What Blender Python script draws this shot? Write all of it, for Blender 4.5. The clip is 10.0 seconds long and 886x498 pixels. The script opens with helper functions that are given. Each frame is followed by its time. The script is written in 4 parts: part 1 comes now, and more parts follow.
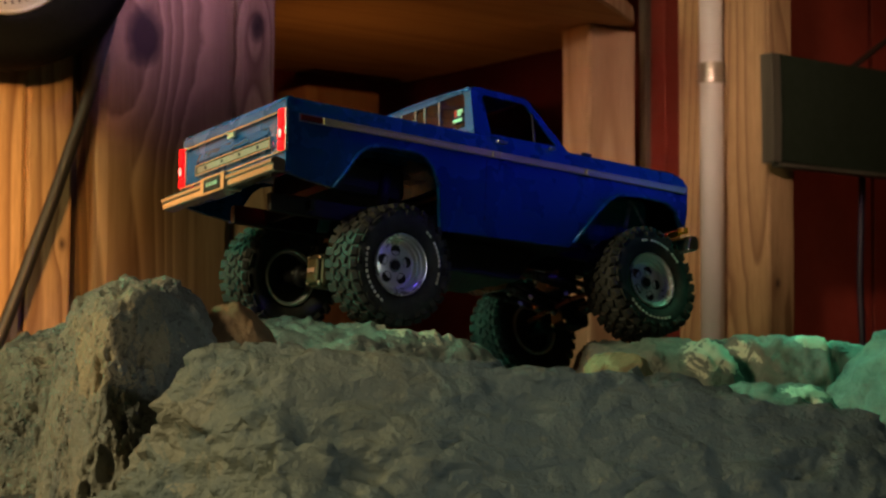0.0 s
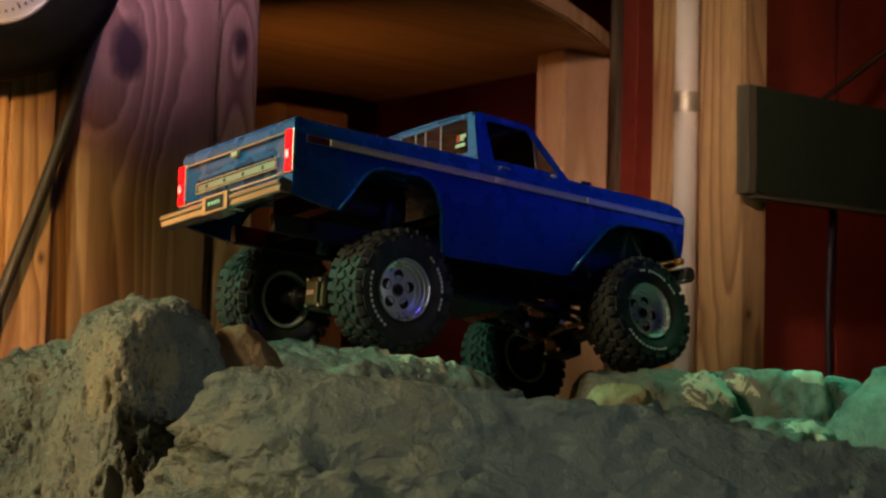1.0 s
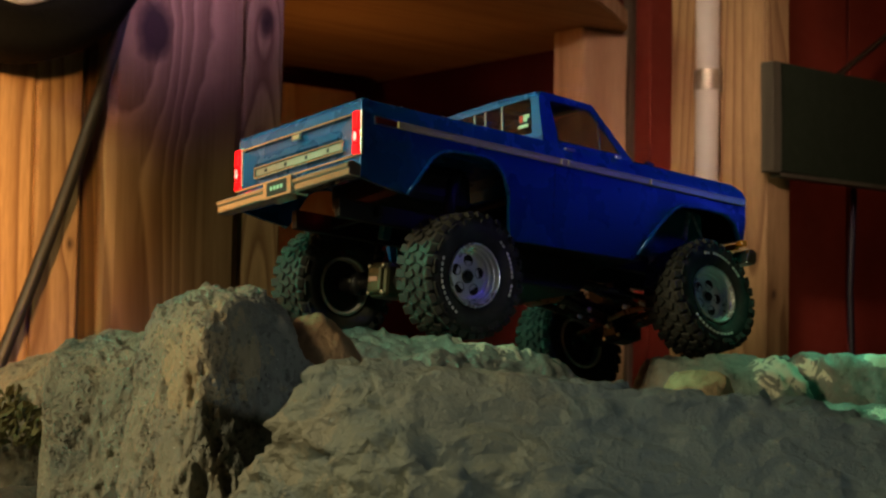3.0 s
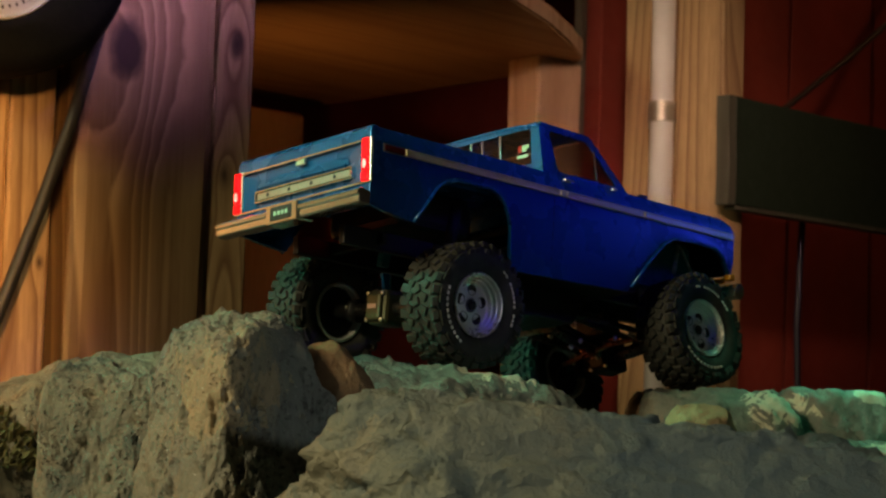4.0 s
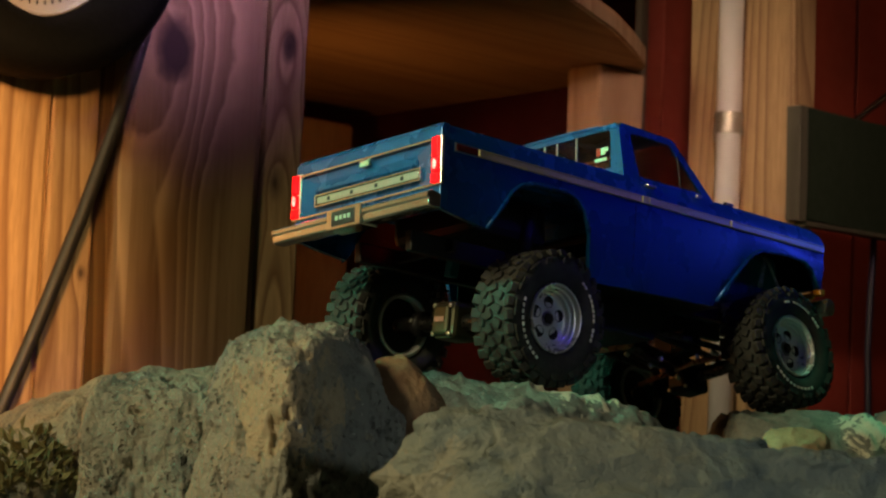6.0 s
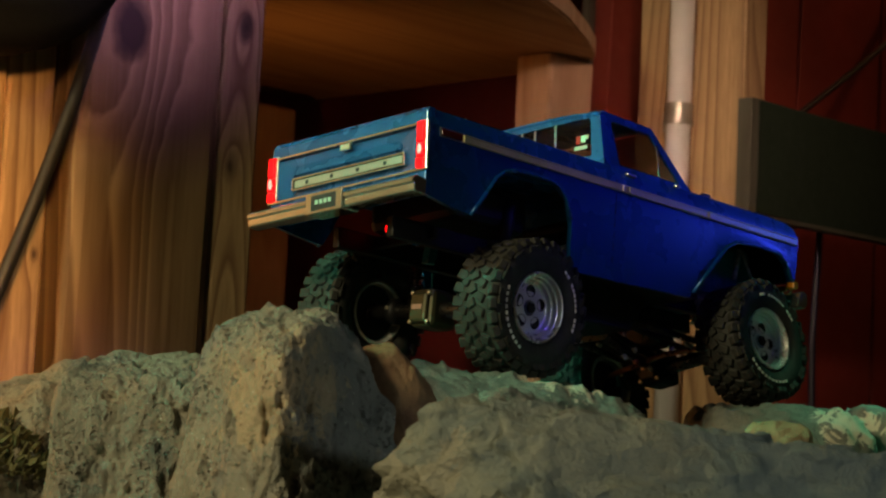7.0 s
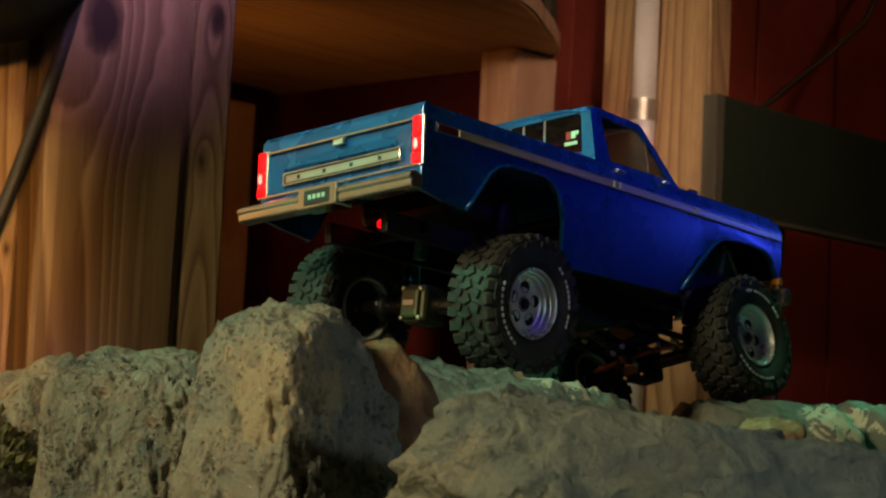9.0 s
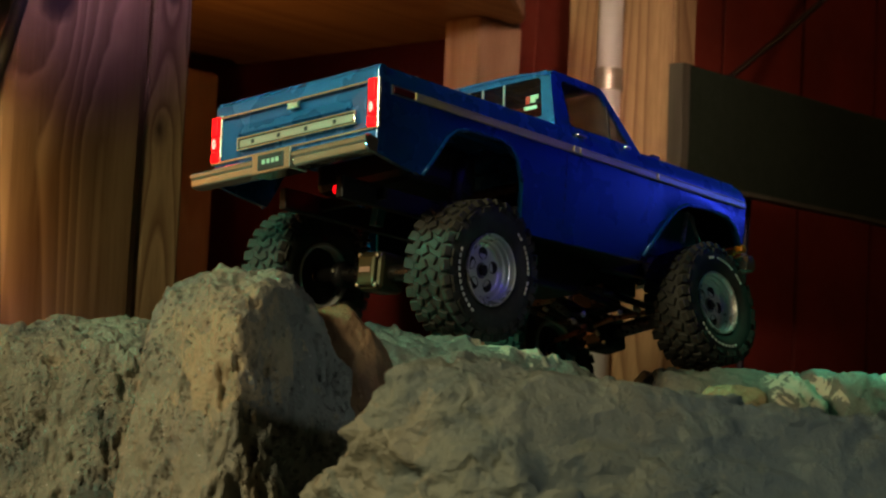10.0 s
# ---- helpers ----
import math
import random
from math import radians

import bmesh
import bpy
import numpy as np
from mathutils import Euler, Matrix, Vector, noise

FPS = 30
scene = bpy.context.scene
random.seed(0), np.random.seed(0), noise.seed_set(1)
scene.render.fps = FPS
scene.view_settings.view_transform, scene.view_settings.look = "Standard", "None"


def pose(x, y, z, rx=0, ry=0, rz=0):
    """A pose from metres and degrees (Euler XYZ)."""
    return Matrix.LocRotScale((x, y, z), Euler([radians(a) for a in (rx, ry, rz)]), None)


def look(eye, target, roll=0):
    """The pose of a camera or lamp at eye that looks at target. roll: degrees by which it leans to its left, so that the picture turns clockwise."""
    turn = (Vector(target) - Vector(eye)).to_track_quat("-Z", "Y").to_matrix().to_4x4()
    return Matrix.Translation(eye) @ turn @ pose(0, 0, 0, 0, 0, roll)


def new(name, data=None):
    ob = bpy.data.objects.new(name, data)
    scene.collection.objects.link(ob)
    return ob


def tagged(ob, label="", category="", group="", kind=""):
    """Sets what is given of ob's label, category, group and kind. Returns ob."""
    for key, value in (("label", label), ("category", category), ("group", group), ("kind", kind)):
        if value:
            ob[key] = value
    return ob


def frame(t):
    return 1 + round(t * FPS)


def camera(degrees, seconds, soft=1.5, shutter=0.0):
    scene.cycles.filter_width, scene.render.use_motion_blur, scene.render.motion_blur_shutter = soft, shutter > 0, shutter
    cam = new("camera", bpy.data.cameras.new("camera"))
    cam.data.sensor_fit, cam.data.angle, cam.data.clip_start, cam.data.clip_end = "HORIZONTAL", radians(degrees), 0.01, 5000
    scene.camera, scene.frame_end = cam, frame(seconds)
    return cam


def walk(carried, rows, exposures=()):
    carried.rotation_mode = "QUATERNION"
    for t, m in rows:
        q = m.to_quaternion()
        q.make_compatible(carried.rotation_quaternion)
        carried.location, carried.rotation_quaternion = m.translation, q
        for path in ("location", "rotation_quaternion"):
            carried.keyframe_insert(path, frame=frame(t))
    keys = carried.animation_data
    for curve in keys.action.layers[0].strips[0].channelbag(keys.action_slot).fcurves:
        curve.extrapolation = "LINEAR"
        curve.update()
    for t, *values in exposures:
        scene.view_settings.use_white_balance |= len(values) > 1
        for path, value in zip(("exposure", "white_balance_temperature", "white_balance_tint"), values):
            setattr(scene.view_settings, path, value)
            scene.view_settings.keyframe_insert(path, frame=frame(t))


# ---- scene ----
cam = camera(23.93, 10.0, soft=2.2)
cam.data.dof.use_dof, cam.data.dof.focus_distance, cam.data.dof.aperture_fstop = True, 0.86, 34.0
walk(cam, [
    (0.0, look((-0.5775, -0.8015, 0.0732), (0.0223, -0.0059, 0.1577), 0.22)),
    (0.5, look((-0.5888, -0.7911, 0.0788), (0.0208, -0.0036, 0.1694), 0.85)),
    (1.0, look((-0.6016, -0.7739, 0.0766), (0.0247, 0.0000, 0.1705), 1.51)),
    (1.5, look((-0.6238, -0.7508, 0.0761), (0.0334, -0.0036, 0.1754), 1.83)),
    (2.0, look((-0.6329, -0.7394, 0.0747), (0.0306, 0.0034, 0.1655), 1.31)),
    (2.5, look((-0.6174, -0.7331, 0.0795), (0.0414, 0.0148, 0.1598), 0.83)),
    (3.0, look((-0.6244, -0.7174, 0.0812), (0.0195, 0.0431, 0.1651), 0.96)),
    (3.2, look((-0.6371, -0.7045, 0.0847), (0.0068, 0.0558, 0.1707), 1.10)),
    (4.3, look((-0.6635, -0.6787, 0.0828), (0.0262, 0.0389, 0.1797), 2.03)),
    (4.5, look((-0.6607, -0.6754, 0.0841), (0.0261, 0.0451, 0.1797), 1.89)),
    (5.0, look((-0.6530, -0.6621, 0.0858), (0.0258, 0.0656, 0.1841), 1.90)),
    (5.5, look((-0.6299, -0.6460, 0.0881), (0.0384, 0.0904, 0.1939), 2.00)),
    (5.7, look((-0.6220, -0.6340, 0.0860), (0.0417, 0.1063, 0.1935), 2.22)),
    (6.8, look((-0.6452, -0.5931, 0.0810), (0.0532, 0.1154, 0.1822), 3.26)),
    (7.0, look((-0.6384, -0.5869, 0.0824), (0.0629, 0.1185, 0.1850), 3.07)),
    (7.5, look((-0.6264, -0.5796, 0.0793), (0.0825, 0.1180, 0.1829), 2.86)),
    (8.0, look((-0.6319, -0.5750, 0.0802), (0.0816, 0.1178, 0.1849), 2.87)),
    (8.5, look((-0.6427, -0.5683, 0.0820), (0.0756, 0.1191, 0.1892), 2.97)),
    (9.0, look((-0.6527, -0.5648, 0.0816), (0.0715, 0.1172, 0.1838), 3.00)),
    (9.5, look((-0.6484, -0.5696, 0.0815), (0.0812, 0.1073, 0.1783), 2.95)),
    (10.0, look((-0.6373, -0.5590, 0.0791), (0.0973, 0.1134, 0.1707), 2.83)),
])

# ---- world and lamps: a dim shed lit by coloured LED lamps ----
world = bpy.data.worlds.new("world")
world.use_nodes = True
world.node_tree.nodes["Background"].inputs[0].default_value = (0.02, 0.018, 0.03, 1)
world.node_tree.nodes["Background"].inputs[1].default_value = 0.3
scene.world = world


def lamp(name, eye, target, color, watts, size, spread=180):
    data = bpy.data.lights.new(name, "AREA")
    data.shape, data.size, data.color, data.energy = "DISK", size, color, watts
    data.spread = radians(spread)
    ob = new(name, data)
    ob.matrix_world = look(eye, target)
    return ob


lamp("warm_lamp", (-1.05, 0.0, 0.66), (-0.05, 0.1, 0.15), (1.0, 0.85, 0.47), 7.3, 0.20)
# added fill light, no known source: brightens the rock fronts and wheels
lamp("rock_fill", (0.1, -1.5, 0.35), (-0.10, -0.13, 0.04), (0.84, 0.92, 0.82), 0.030, 0.12, 18)
lamp("nose_lamp", (0.72, -0.16, 0.32), (0.190, 0.01, 0.216), (0.06, 0.10, 1.0), 0.006, 0.03, 7)
# helper light, added only to lift the left planks
lamp("plank_fill", (-0.62, -0.60, 0.45), (-0.17, 0.43, 0.20), (1.0, 0.50, 0.17), 0.84, 0.10, 23)
lamp("teal_lamp", (-1.0, 0.45, 0.80), (0.03, 0.06, 0.25), (0.06, 1.0, 0.60), 0.58, 0.12, 27)
lamp("green_lamp", (0.37, -0.02, 0.60), (0.245, -0.075, 0.1), (0.16, 1.0, 0.55), 0.075, 0.08, 30)
lamp("violet_lamp", (-0.02, -0.5, 1.0), (0.09, 0.43, 0.46), (0.78, 0.45, 1.0), 0.20, 0.1, 15)
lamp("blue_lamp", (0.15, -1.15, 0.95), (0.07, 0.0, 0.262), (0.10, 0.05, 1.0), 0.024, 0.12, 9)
lamp("red_lamp", (0.30, 0.62, 0.25), (0.50, 0.66, 0.40), (1.0, 0.38, 0.085), 0.056, 0.03, 120)
lamp("pink_lamp", (-0.15, -0.25, 0.50), (0.63, 0.45, 0.34), (1.0, 0.62, 0.46), 0.115, 0.08, 22)
lamp("ember_lamp", (1.15, -0.05, 1.15), (1.0, 0.6, 0.35), (1.0, 0.42, 0.18), 0.15, 0.1, 70)

# ---- materials ----
class Nodes:
    """A small wrapper round one node material."""

    def __init__(self, name):
        self.mat = bpy.data.materials.new(name)
        self.mat.use_nodes = True
        self.tree = self.mat.node_tree
        self.bsdf = self.tree.nodes["Principled BSDF"]
        self.coord = self.tree.nodes.new("ShaderNodeTexCoord")

    def add(self, kind, **values):
        node = self.tree.nodes.new(kind)
        for key, value in values.items():
            node.inputs[key.replace("_", " ")].default_value = value
        return node

    def link(self, a, b):
        self.tree.links.new(a, b)

    def place(self, scale=(1, 1, 1), rot=(0, 0, 0), space="Object"):
        m = self.add("ShaderNodeMapping")
        m.inputs["Scale"].default_value, m.inputs["Rotation"].default_value = scale, rot
        self.link(self.coord.outputs[space], m.inputs["Vector"])
        return m.outputs["Vector"]

    def noise(self, vector, scale, detail=6.0, rough=0.6, distort=0.0):
        n = self.add("ShaderNodeTexNoise", Scale=scale, Detail=detail, Roughness=rough, Distortion=distort)
        self.link(vector, n.inputs["Vector"])
        return n.outputs["Fac"]

    def ramp(self, fac, *stops):
        r = self.tree.nodes.new("ShaderNodeValToRGB")
        while len(r.color_ramp.elements) < len(stops):
            r.color_ramp.elements.new(0.5)
        for e, (pos, col) in zip(r.color_ramp.elements, stops):
            e.position, e.color = pos, (*col, 1) if len(col) == 3 else col
        self.link(fac, r.inputs["Fac"])
        return r.outputs["Color"]

    def mix(self, fac, a, b, kind="MIX"):
        m = self.tree.nodes.new("ShaderNodeMix")
        m.data_type, m.blend_type = "RGBA", kind
        for sock, value in ((m.inputs[0], fac), (m.inputs[6], a), (m.inputs[7], b)):
            if isinstance(value, (int, float)):
                sock.default_value = value
            elif isinstance(value, tuple):
                sock.default_value = (*value, 1)
            else:
                self.link(value, sock)
        return m.outputs[2]

    def step(self, value, full, none):
        s = self.add("ShaderNodeMapRange")
        for key, x in (("From Min", full), ("From Max", none), ("To Min", 1.0), ("To Max", 0.0)):
            s.inputs[key].default_value = x
        self.link(value, s.inputs["Value"])
        return s.outputs[0]

    def bump(self, height, strength=0.4, distance=0.001, under=None):
        b = self.add("ShaderNodeBump", Strength=strength, Distance=distance)
        self.link(height, b.inputs["Height"])
        if under:
            self.link(under, b.inputs["Normal"])
        return b.outputs["Normal"]

    def done(self, color=None, rough=None, normal=None, **values):
        for sock, value in (("Base Color", color), ("Roughness", rough), ("Normal", normal)):
            if value is None:
                continue
            if isinstance(value, tuple):
                self.bsdf.inputs[sock].default_value = (*value, 1)
            elif isinstance(value, (int, float)):
                self.bsdf.inputs[sock].default_value = value
            else:
                self.link(value, self.bsdf.inputs[sock])
        for key, value in values.items():
            self.bsdf.inputs[key.replace("_", " ")].default_value = value
        return self.mat


def plain(name, color, rough=0.5, grain=0.12, scale=300.0, bump=0.15, **values):
    """A nearly plain surface with fine grain and handling marks."""
    n = Nodes(name)
    v = n.place()
    fine, broad = n.noise(v, scale, 4), n.noise(v, scale * 0.07, 3)
    dark = tuple(c * (1 - 2 * grain) for c in color)
    c = n.mix(n.ramp(broad, (0.3, (0, 0, 0)), (0.7, (1, 1, 1))), dark, color)
    r = n.ramp(fine, (0.3, (max(rough - 0.08, 0),) * 3), (0.7, (min(rough + 0.1, 1),) * 3))
    return n.done(c, r, n.bump(fine, bump, 0.0002), **values)


def wood(name, light, dark, axis="Z", ring=38.0, seed=0.0, rough=0.7, knots=(), long=0.09):
    """Sawn softwood: long wavy growth rings along one axis, fine fibres, a few stains."""
    n = Nodes(name)
    squeeze = {"X": (long, 1, 1), "Y": (1, long, 1), "Z": (1, 1, long)}[axis]
    m = n.add("ShaderNodeMapping")
    m.inputs["Scale"].default_value, m.inputs["Location"].default_value = squeeze, (seed, seed * 0.7, seed * 1.3)
    n.link(n.coord.outputs["Object"], m.inputs["Vector"])
    v = m.outputs["Vector"]
    warp = n.noise(v, 9.0, 2, 0.4)
    rings = n.add("ShaderNodeMath")
    rings.operation, rings.inputs[1].default_value = "MULTIPLY", ring
    phase, cores = warp, None
    for x, z, size in knots:
        near = n.add("ShaderNodeVectorMath")
        near.operation = "DISTANCE"
        flat = n.add("ShaderNodeVectorMath")
        flat.operation, flat.inputs[1].default_value = "MULTIPLY", (1, 0, 0.62)
        n.link(n.coord.outputs["Object"], flat.inputs[0])
        shake = n.add("ShaderNodeVectorMath")
        shake.operation = "MULTIPLY_ADD"
        nz = n.add("ShaderNodeTexNoise", Scale=60.0)
        n.link(n.coord.outputs["Object"], nz.inputs["Vector"])
        n.link(nz.outputs["Color"], shake.inputs[0])
        shake.inputs[1].default_value = (size * 0.7,) * 3
        n.link(flat.outputs[0], shake.inputs[2])
        n.link(shake.outputs[0], near.inputs[0])
        near.inputs[1].default_value = (x + size * 0.35, size * 0.35, z * 0.62 + size * 0.35)
        fall = n.add("ShaderNodeMapRange")
        fall.interpolation_type = "SMOOTHSTEP"
        for key, value in (("From Min", 0.0), ("From Max", size * 5), ("To Min", 6 * size), ("To Max", 0.0)):
            fall.inputs[key].default_value = value
        n.link(near.outputs["Value"], fall.inputs["Value"])
        total = n.add("ShaderNodeMath")
        n.link(phase, total.inputs[0])
        n.link(fall.outputs[0], total.inputs[1])
        phase = total.outputs[0]
        core = n.ramp(near.outputs["Value"], (size * 0.72, (1, 1, 1)), (size * 1.15, (0, 0, 0)))
        cores = core if cores is None else n.mix(1.0, cores, core, "LIGHTEN")
    n.link(phase, rings.inputs[0])
    wave = n.add("ShaderNodeMath")
    wave.operation = "FRACT"
    n.link(rings.outputs[0], wave.inputs[0])
    fibre = n.noise(v, 420.0, 3, 0.7)
    blotch = n.noise(v, 14.0, 4, 0.6)
    c = n.ramp(wave.outputs[0], (0.0, light), (0.55, tuple(0.65 * a + 0.35 * b for a, b in zip(light, dark))), (0.86, dark), (1.0, light))
    c = n.mix(n.ramp(fibre, (0.35, (0, 0, 0)), (0.75, (0.5, 0.5, 0.5))), c, tuple(x * 0.75 for x in dark))
    c = n.mix(n.ramp(blotch, (0.45, (0, 0, 0)), (0.8, (0.45, 0.45, 0.45))), c, dark)
    if cores is not None:
        c = n.mix(cores, c, (0.028, 0.011, 0.006))
    return n.done(c, rough, n.bump(fibre, 0.35, 0.0006))


def stone(name, pale, dark, warm, grain=1.0, pits=0.5, rough=0.75, crust=None, chisel=0.0, patches=()):
    """Volcanic rock: pale matrix with dark mineral patches, ochre weathering and small pits, their shade in the colour.
    """
    n = Nodes(name)
    v = n.place()
    broad, mid, fine = n.noise(v, 22.0, 5, 0.6, 0.4), n.noise(v, 90.0, 6, 0.65, 0.3), n.noise(v, 700.0, 4, 0.7)
    vor = n.add("ShaderNodeTexVoronoi", Scale=260.0 * grain)
    warpv = n.add("ShaderNodeVectorMath")
    warpv.operation = "MULTIPLY_ADD"
    nz = n.add("ShaderNodeTexNoise", Scale=120.0)
    n.link(v, nz.inputs["Vector"])
    n.link(nz.outputs["Color"], warpv.inputs[0])
    warpv.inputs[1].default_value = (0.006, 0.006, 0.006)
    n.link(v, warpv.inputs[2])
    n.link(warpv.outputs[0], vor.inputs["Vector"])
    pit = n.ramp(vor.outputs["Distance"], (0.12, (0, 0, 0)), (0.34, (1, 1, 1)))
    c = n.mix(n.ramp(mid, (0.42, (0, 0, 0)), (0.62, (1, 1, 1))), pale, tuple(0.55 * a + 0.45 * b for a, b in zip(pale, dark)))
    c = n.mix(n.ramp(broad, (0.52, (0, 0, 0)), (0.62, (1, 1, 1))), c, dark)
    c = n.mix(n.ramp(n.noise(v, 35.0, 4, 0.6), (0.55, (0, 0, 0)), (0.72, (0.7, 0.7, 0.7))), c, warm)
    c = n.mix(n.ramp(fine, (0.62, (0, 0, 0)), (0.75, (0.5, 0.5, 0.5))), c, tuple(min(x * 1.6, 0.7) for x in pale))
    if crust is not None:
        # past this x the colour turns darker with pale specks, its border wandering
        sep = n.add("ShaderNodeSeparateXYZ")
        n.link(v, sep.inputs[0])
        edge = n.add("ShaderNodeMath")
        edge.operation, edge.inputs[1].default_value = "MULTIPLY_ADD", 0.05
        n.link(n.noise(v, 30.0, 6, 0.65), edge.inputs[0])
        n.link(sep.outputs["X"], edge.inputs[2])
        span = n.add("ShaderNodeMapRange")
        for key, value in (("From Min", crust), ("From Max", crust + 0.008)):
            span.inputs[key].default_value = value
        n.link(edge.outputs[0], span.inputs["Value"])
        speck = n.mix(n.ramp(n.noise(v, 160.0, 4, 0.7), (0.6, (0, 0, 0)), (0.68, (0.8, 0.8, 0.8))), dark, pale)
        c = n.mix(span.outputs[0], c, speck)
    for center, reach, tone in patches:
        # crinkled pale mineral crust
        spot = n.add("ShaderNodeVectorMath")
        spot.operation, spot.inputs[1].default_value = "SUBTRACT", center
        n.link(n.tree.nodes.new("ShaderNodeNewGeometry").outputs["Position"], spot.inputs[0])
        squash = n.add("ShaderNodeVectorMath")
        squash.operation, squash.inputs[1].default_value = "MULTIPLY", (0.8 / reach, 1.0 / reach, 1.4 / reach)
        n.link(spot.outputs[0], squash.inputs[0])
        far = n.add("ShaderNodeVectorMath")
        far.operation = "LENGTH"
        n.link(squash.outputs[0], far.inputs[0])
        ragged = n.add("ShaderNodeMath")
        ragged.operation, ragged.inputs[1].default_value = "MULTIPLY_ADD", 3.2
        n.link(n.noise(v, 75.0, 6, 0.7, 0.6), ragged.inputs[0])
        n.link(far.outputs["Value"], ragged.inputs[2])
        c = n.mix(n.step(ragged.outputs[0], 2.24, 2.32), c, tone)
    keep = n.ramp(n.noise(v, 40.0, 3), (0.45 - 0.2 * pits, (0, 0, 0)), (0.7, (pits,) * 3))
    # shade inside the pits, multiplied into the base colour
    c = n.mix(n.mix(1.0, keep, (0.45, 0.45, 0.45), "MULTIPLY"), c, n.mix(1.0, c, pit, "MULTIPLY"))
    h = n.mix(keep, mid, n.mix(1.0, mid, pit, "MULTIPLY"))
    b = n.bump(h, 0.8, 0.003)
    if pits > 0.6:
        # gas bubbles: fine sharp-edged holes in patches, their shaded inside put into the colour
        bubble = n.add("ShaderNodeTexVoronoi", Scale=420.0)
        n.link(warpv.outputs[0], bubble.inputs["Vector"])
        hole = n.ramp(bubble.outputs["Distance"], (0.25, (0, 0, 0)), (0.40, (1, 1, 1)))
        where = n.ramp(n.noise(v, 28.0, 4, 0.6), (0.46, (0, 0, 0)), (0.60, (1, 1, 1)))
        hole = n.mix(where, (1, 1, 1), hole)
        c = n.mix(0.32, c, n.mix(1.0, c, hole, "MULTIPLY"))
        # crystal glints, painted as sparse pale specks in the base colour
        glint = n.ramp(n.noise(v, 950.0, 2, 0.5), (0.70, (0, 0, 0)), (0.74, (1, 1, 1)))
        c = n.mix(glint, c, (0.62, 0.62, 0.58))
        b = n.bump(hole, 1.0, 0.0018, b)
    if chisel:
        w = n.place((15, 50, 85), (0.1, 0.12, 0.1))
        flakes = n.add("ShaderNodeTexVoronoi", Scale=1.0, Randomness=1.0)
        flakes.distance = "MANHATTAN"
        bend = n.add("ShaderNodeVectorMath")
        bend.operation, bend.inputs[1].default_value = "MULTIPLY_ADD", (1.6, 1.6, 1.6)
        nz2 = n.add("ShaderNodeTexNoise", Scale=45.0, Detail=5.0)
        n.link(v, nz2.inputs["Vector"])
        n.link(nz2.outputs["Color"], bend.inputs[0])
        n.link(w, bend.inputs[2])
        n.link(bend.outputs[0], flakes.inputs["Vector"])
        b = n.bump(flakes.outputs["Distance"], chisel, 0.003, b)
    return n.done(c, rough, n.bump(fine, 0.7, 0.0009, b))


M = {}
M["paint"] = Nodes("blue_paint")
_v = M["paint"].place()
_f = M["paint"].noise(_v, 2500.0, 2)
_b = M["paint"].noise(_v, 45.0, 3)
M["paint"] = M["paint"].done(
    M["paint"].mix(_f, (0.003, 0.080, 0.26), (0.005, 0.112, 0.34)),
    M["paint"].ramp(_b, (0.3, (0.25,) * 3), (0.7, (0.30,) * 3)),
    M["paint"].bump(_f, 0.02, 0.0001), Metallic=0.35, Coat_Weight=0.6, Coat_Roughness=0.08)
M["chrome"] = plain("chrome", (0.66, 0.66, 0.64), 0.30, 0.03, 40, 0.0, Metallic=1.0)
M["satin"] = plain("satin_metal", (0.82, 0.80, 0.68), 0.40, 0.05, 40, 0.0, Metallic=1.0)
M["rim"] = plain("polished_rim", (0.86, 0.86, 0.86), 0.30, 0.04, 60, 0.05, Metallic=0.6)
M["trim"] = plain("cream_trim", (0.62, 0.58, 0.22), 0.42, 0.08)
M["bumper"] = plain("bumper_chrome", (0.80, 0.83, 0.78), 0.15, 0.02, 40, 0.0, Metallic=0.95)
M["panel"] = plain("tailgate_panel", (0.46, 0.34, 0.29), 0.4, 0.06, Metallic=0.25)
M["black"] = plain("black_plastic", (0.008, 0.008, 0.009), 0.5, 0.15, 600, Specular_IOR_Level=0.3)
M["steel"] = plain("dark_steel", (0.09, 0.085, 0.08), 0.3, 0.2, 500, 0.1, Metallic=0.9)
M["bronze"] = plain("olive_gearbox", (0.085, 0.085, 0.045), 0.45, 0.15, 400, 0.15, Metallic=0.5)
M["silver"] = plain("silver_plastic", (0.5, 0.5, 0.52), 0.3, 0.05)
M["teal"] = plain("teal_part", (0.02, 0.22, 0.26), 0.3, 0.1)
M["shock"] = plain("silver_part", (0.62, 0.72, 0.72), 0.25, 0.08, Metallic=0.3)
M["copper"] = plain("copper_part", (0.55, 0.22, 0.12), 0.3, 0.1, Metallic=0.7)
M["rubber"] = Nodes("tyre_rubber")
_v = M["rubber"].place()
_f, _b = M["rubber"].noise(_v, 900.0, 4), M["rubber"].noise(_v, 90.0, 4)
M["rubber"] = M["rubber"].done(
    M["rubber"].mix(M["rubber"].ramp(_b, (0.4, (0, 0, 0)), (0.7, (1, 1, 1))), (0.014, 0.014, 0.013), (0.040, 0.042, 0.036)),
    0.72, M["rubber"].bump(_f, 0.3, 0.0003))
M["clock_rubber"] = plain("matt_black_rubber", (0.006, 0.006, 0.006), 0.8, 0.2, Specular_IOR_Level=0.15)
M["letter"] = plain("white_rubber", (0.72, 0.72, 0.7), 0.6, 0.08)
M["sticker_red"] = plain("red_print", (0.6, 0.03, 0.02), 0.4, 0.05)
M["sticker_white"] = plain("pale_print", (0.62, 0.78, 0.62), 0.4, 0.05)
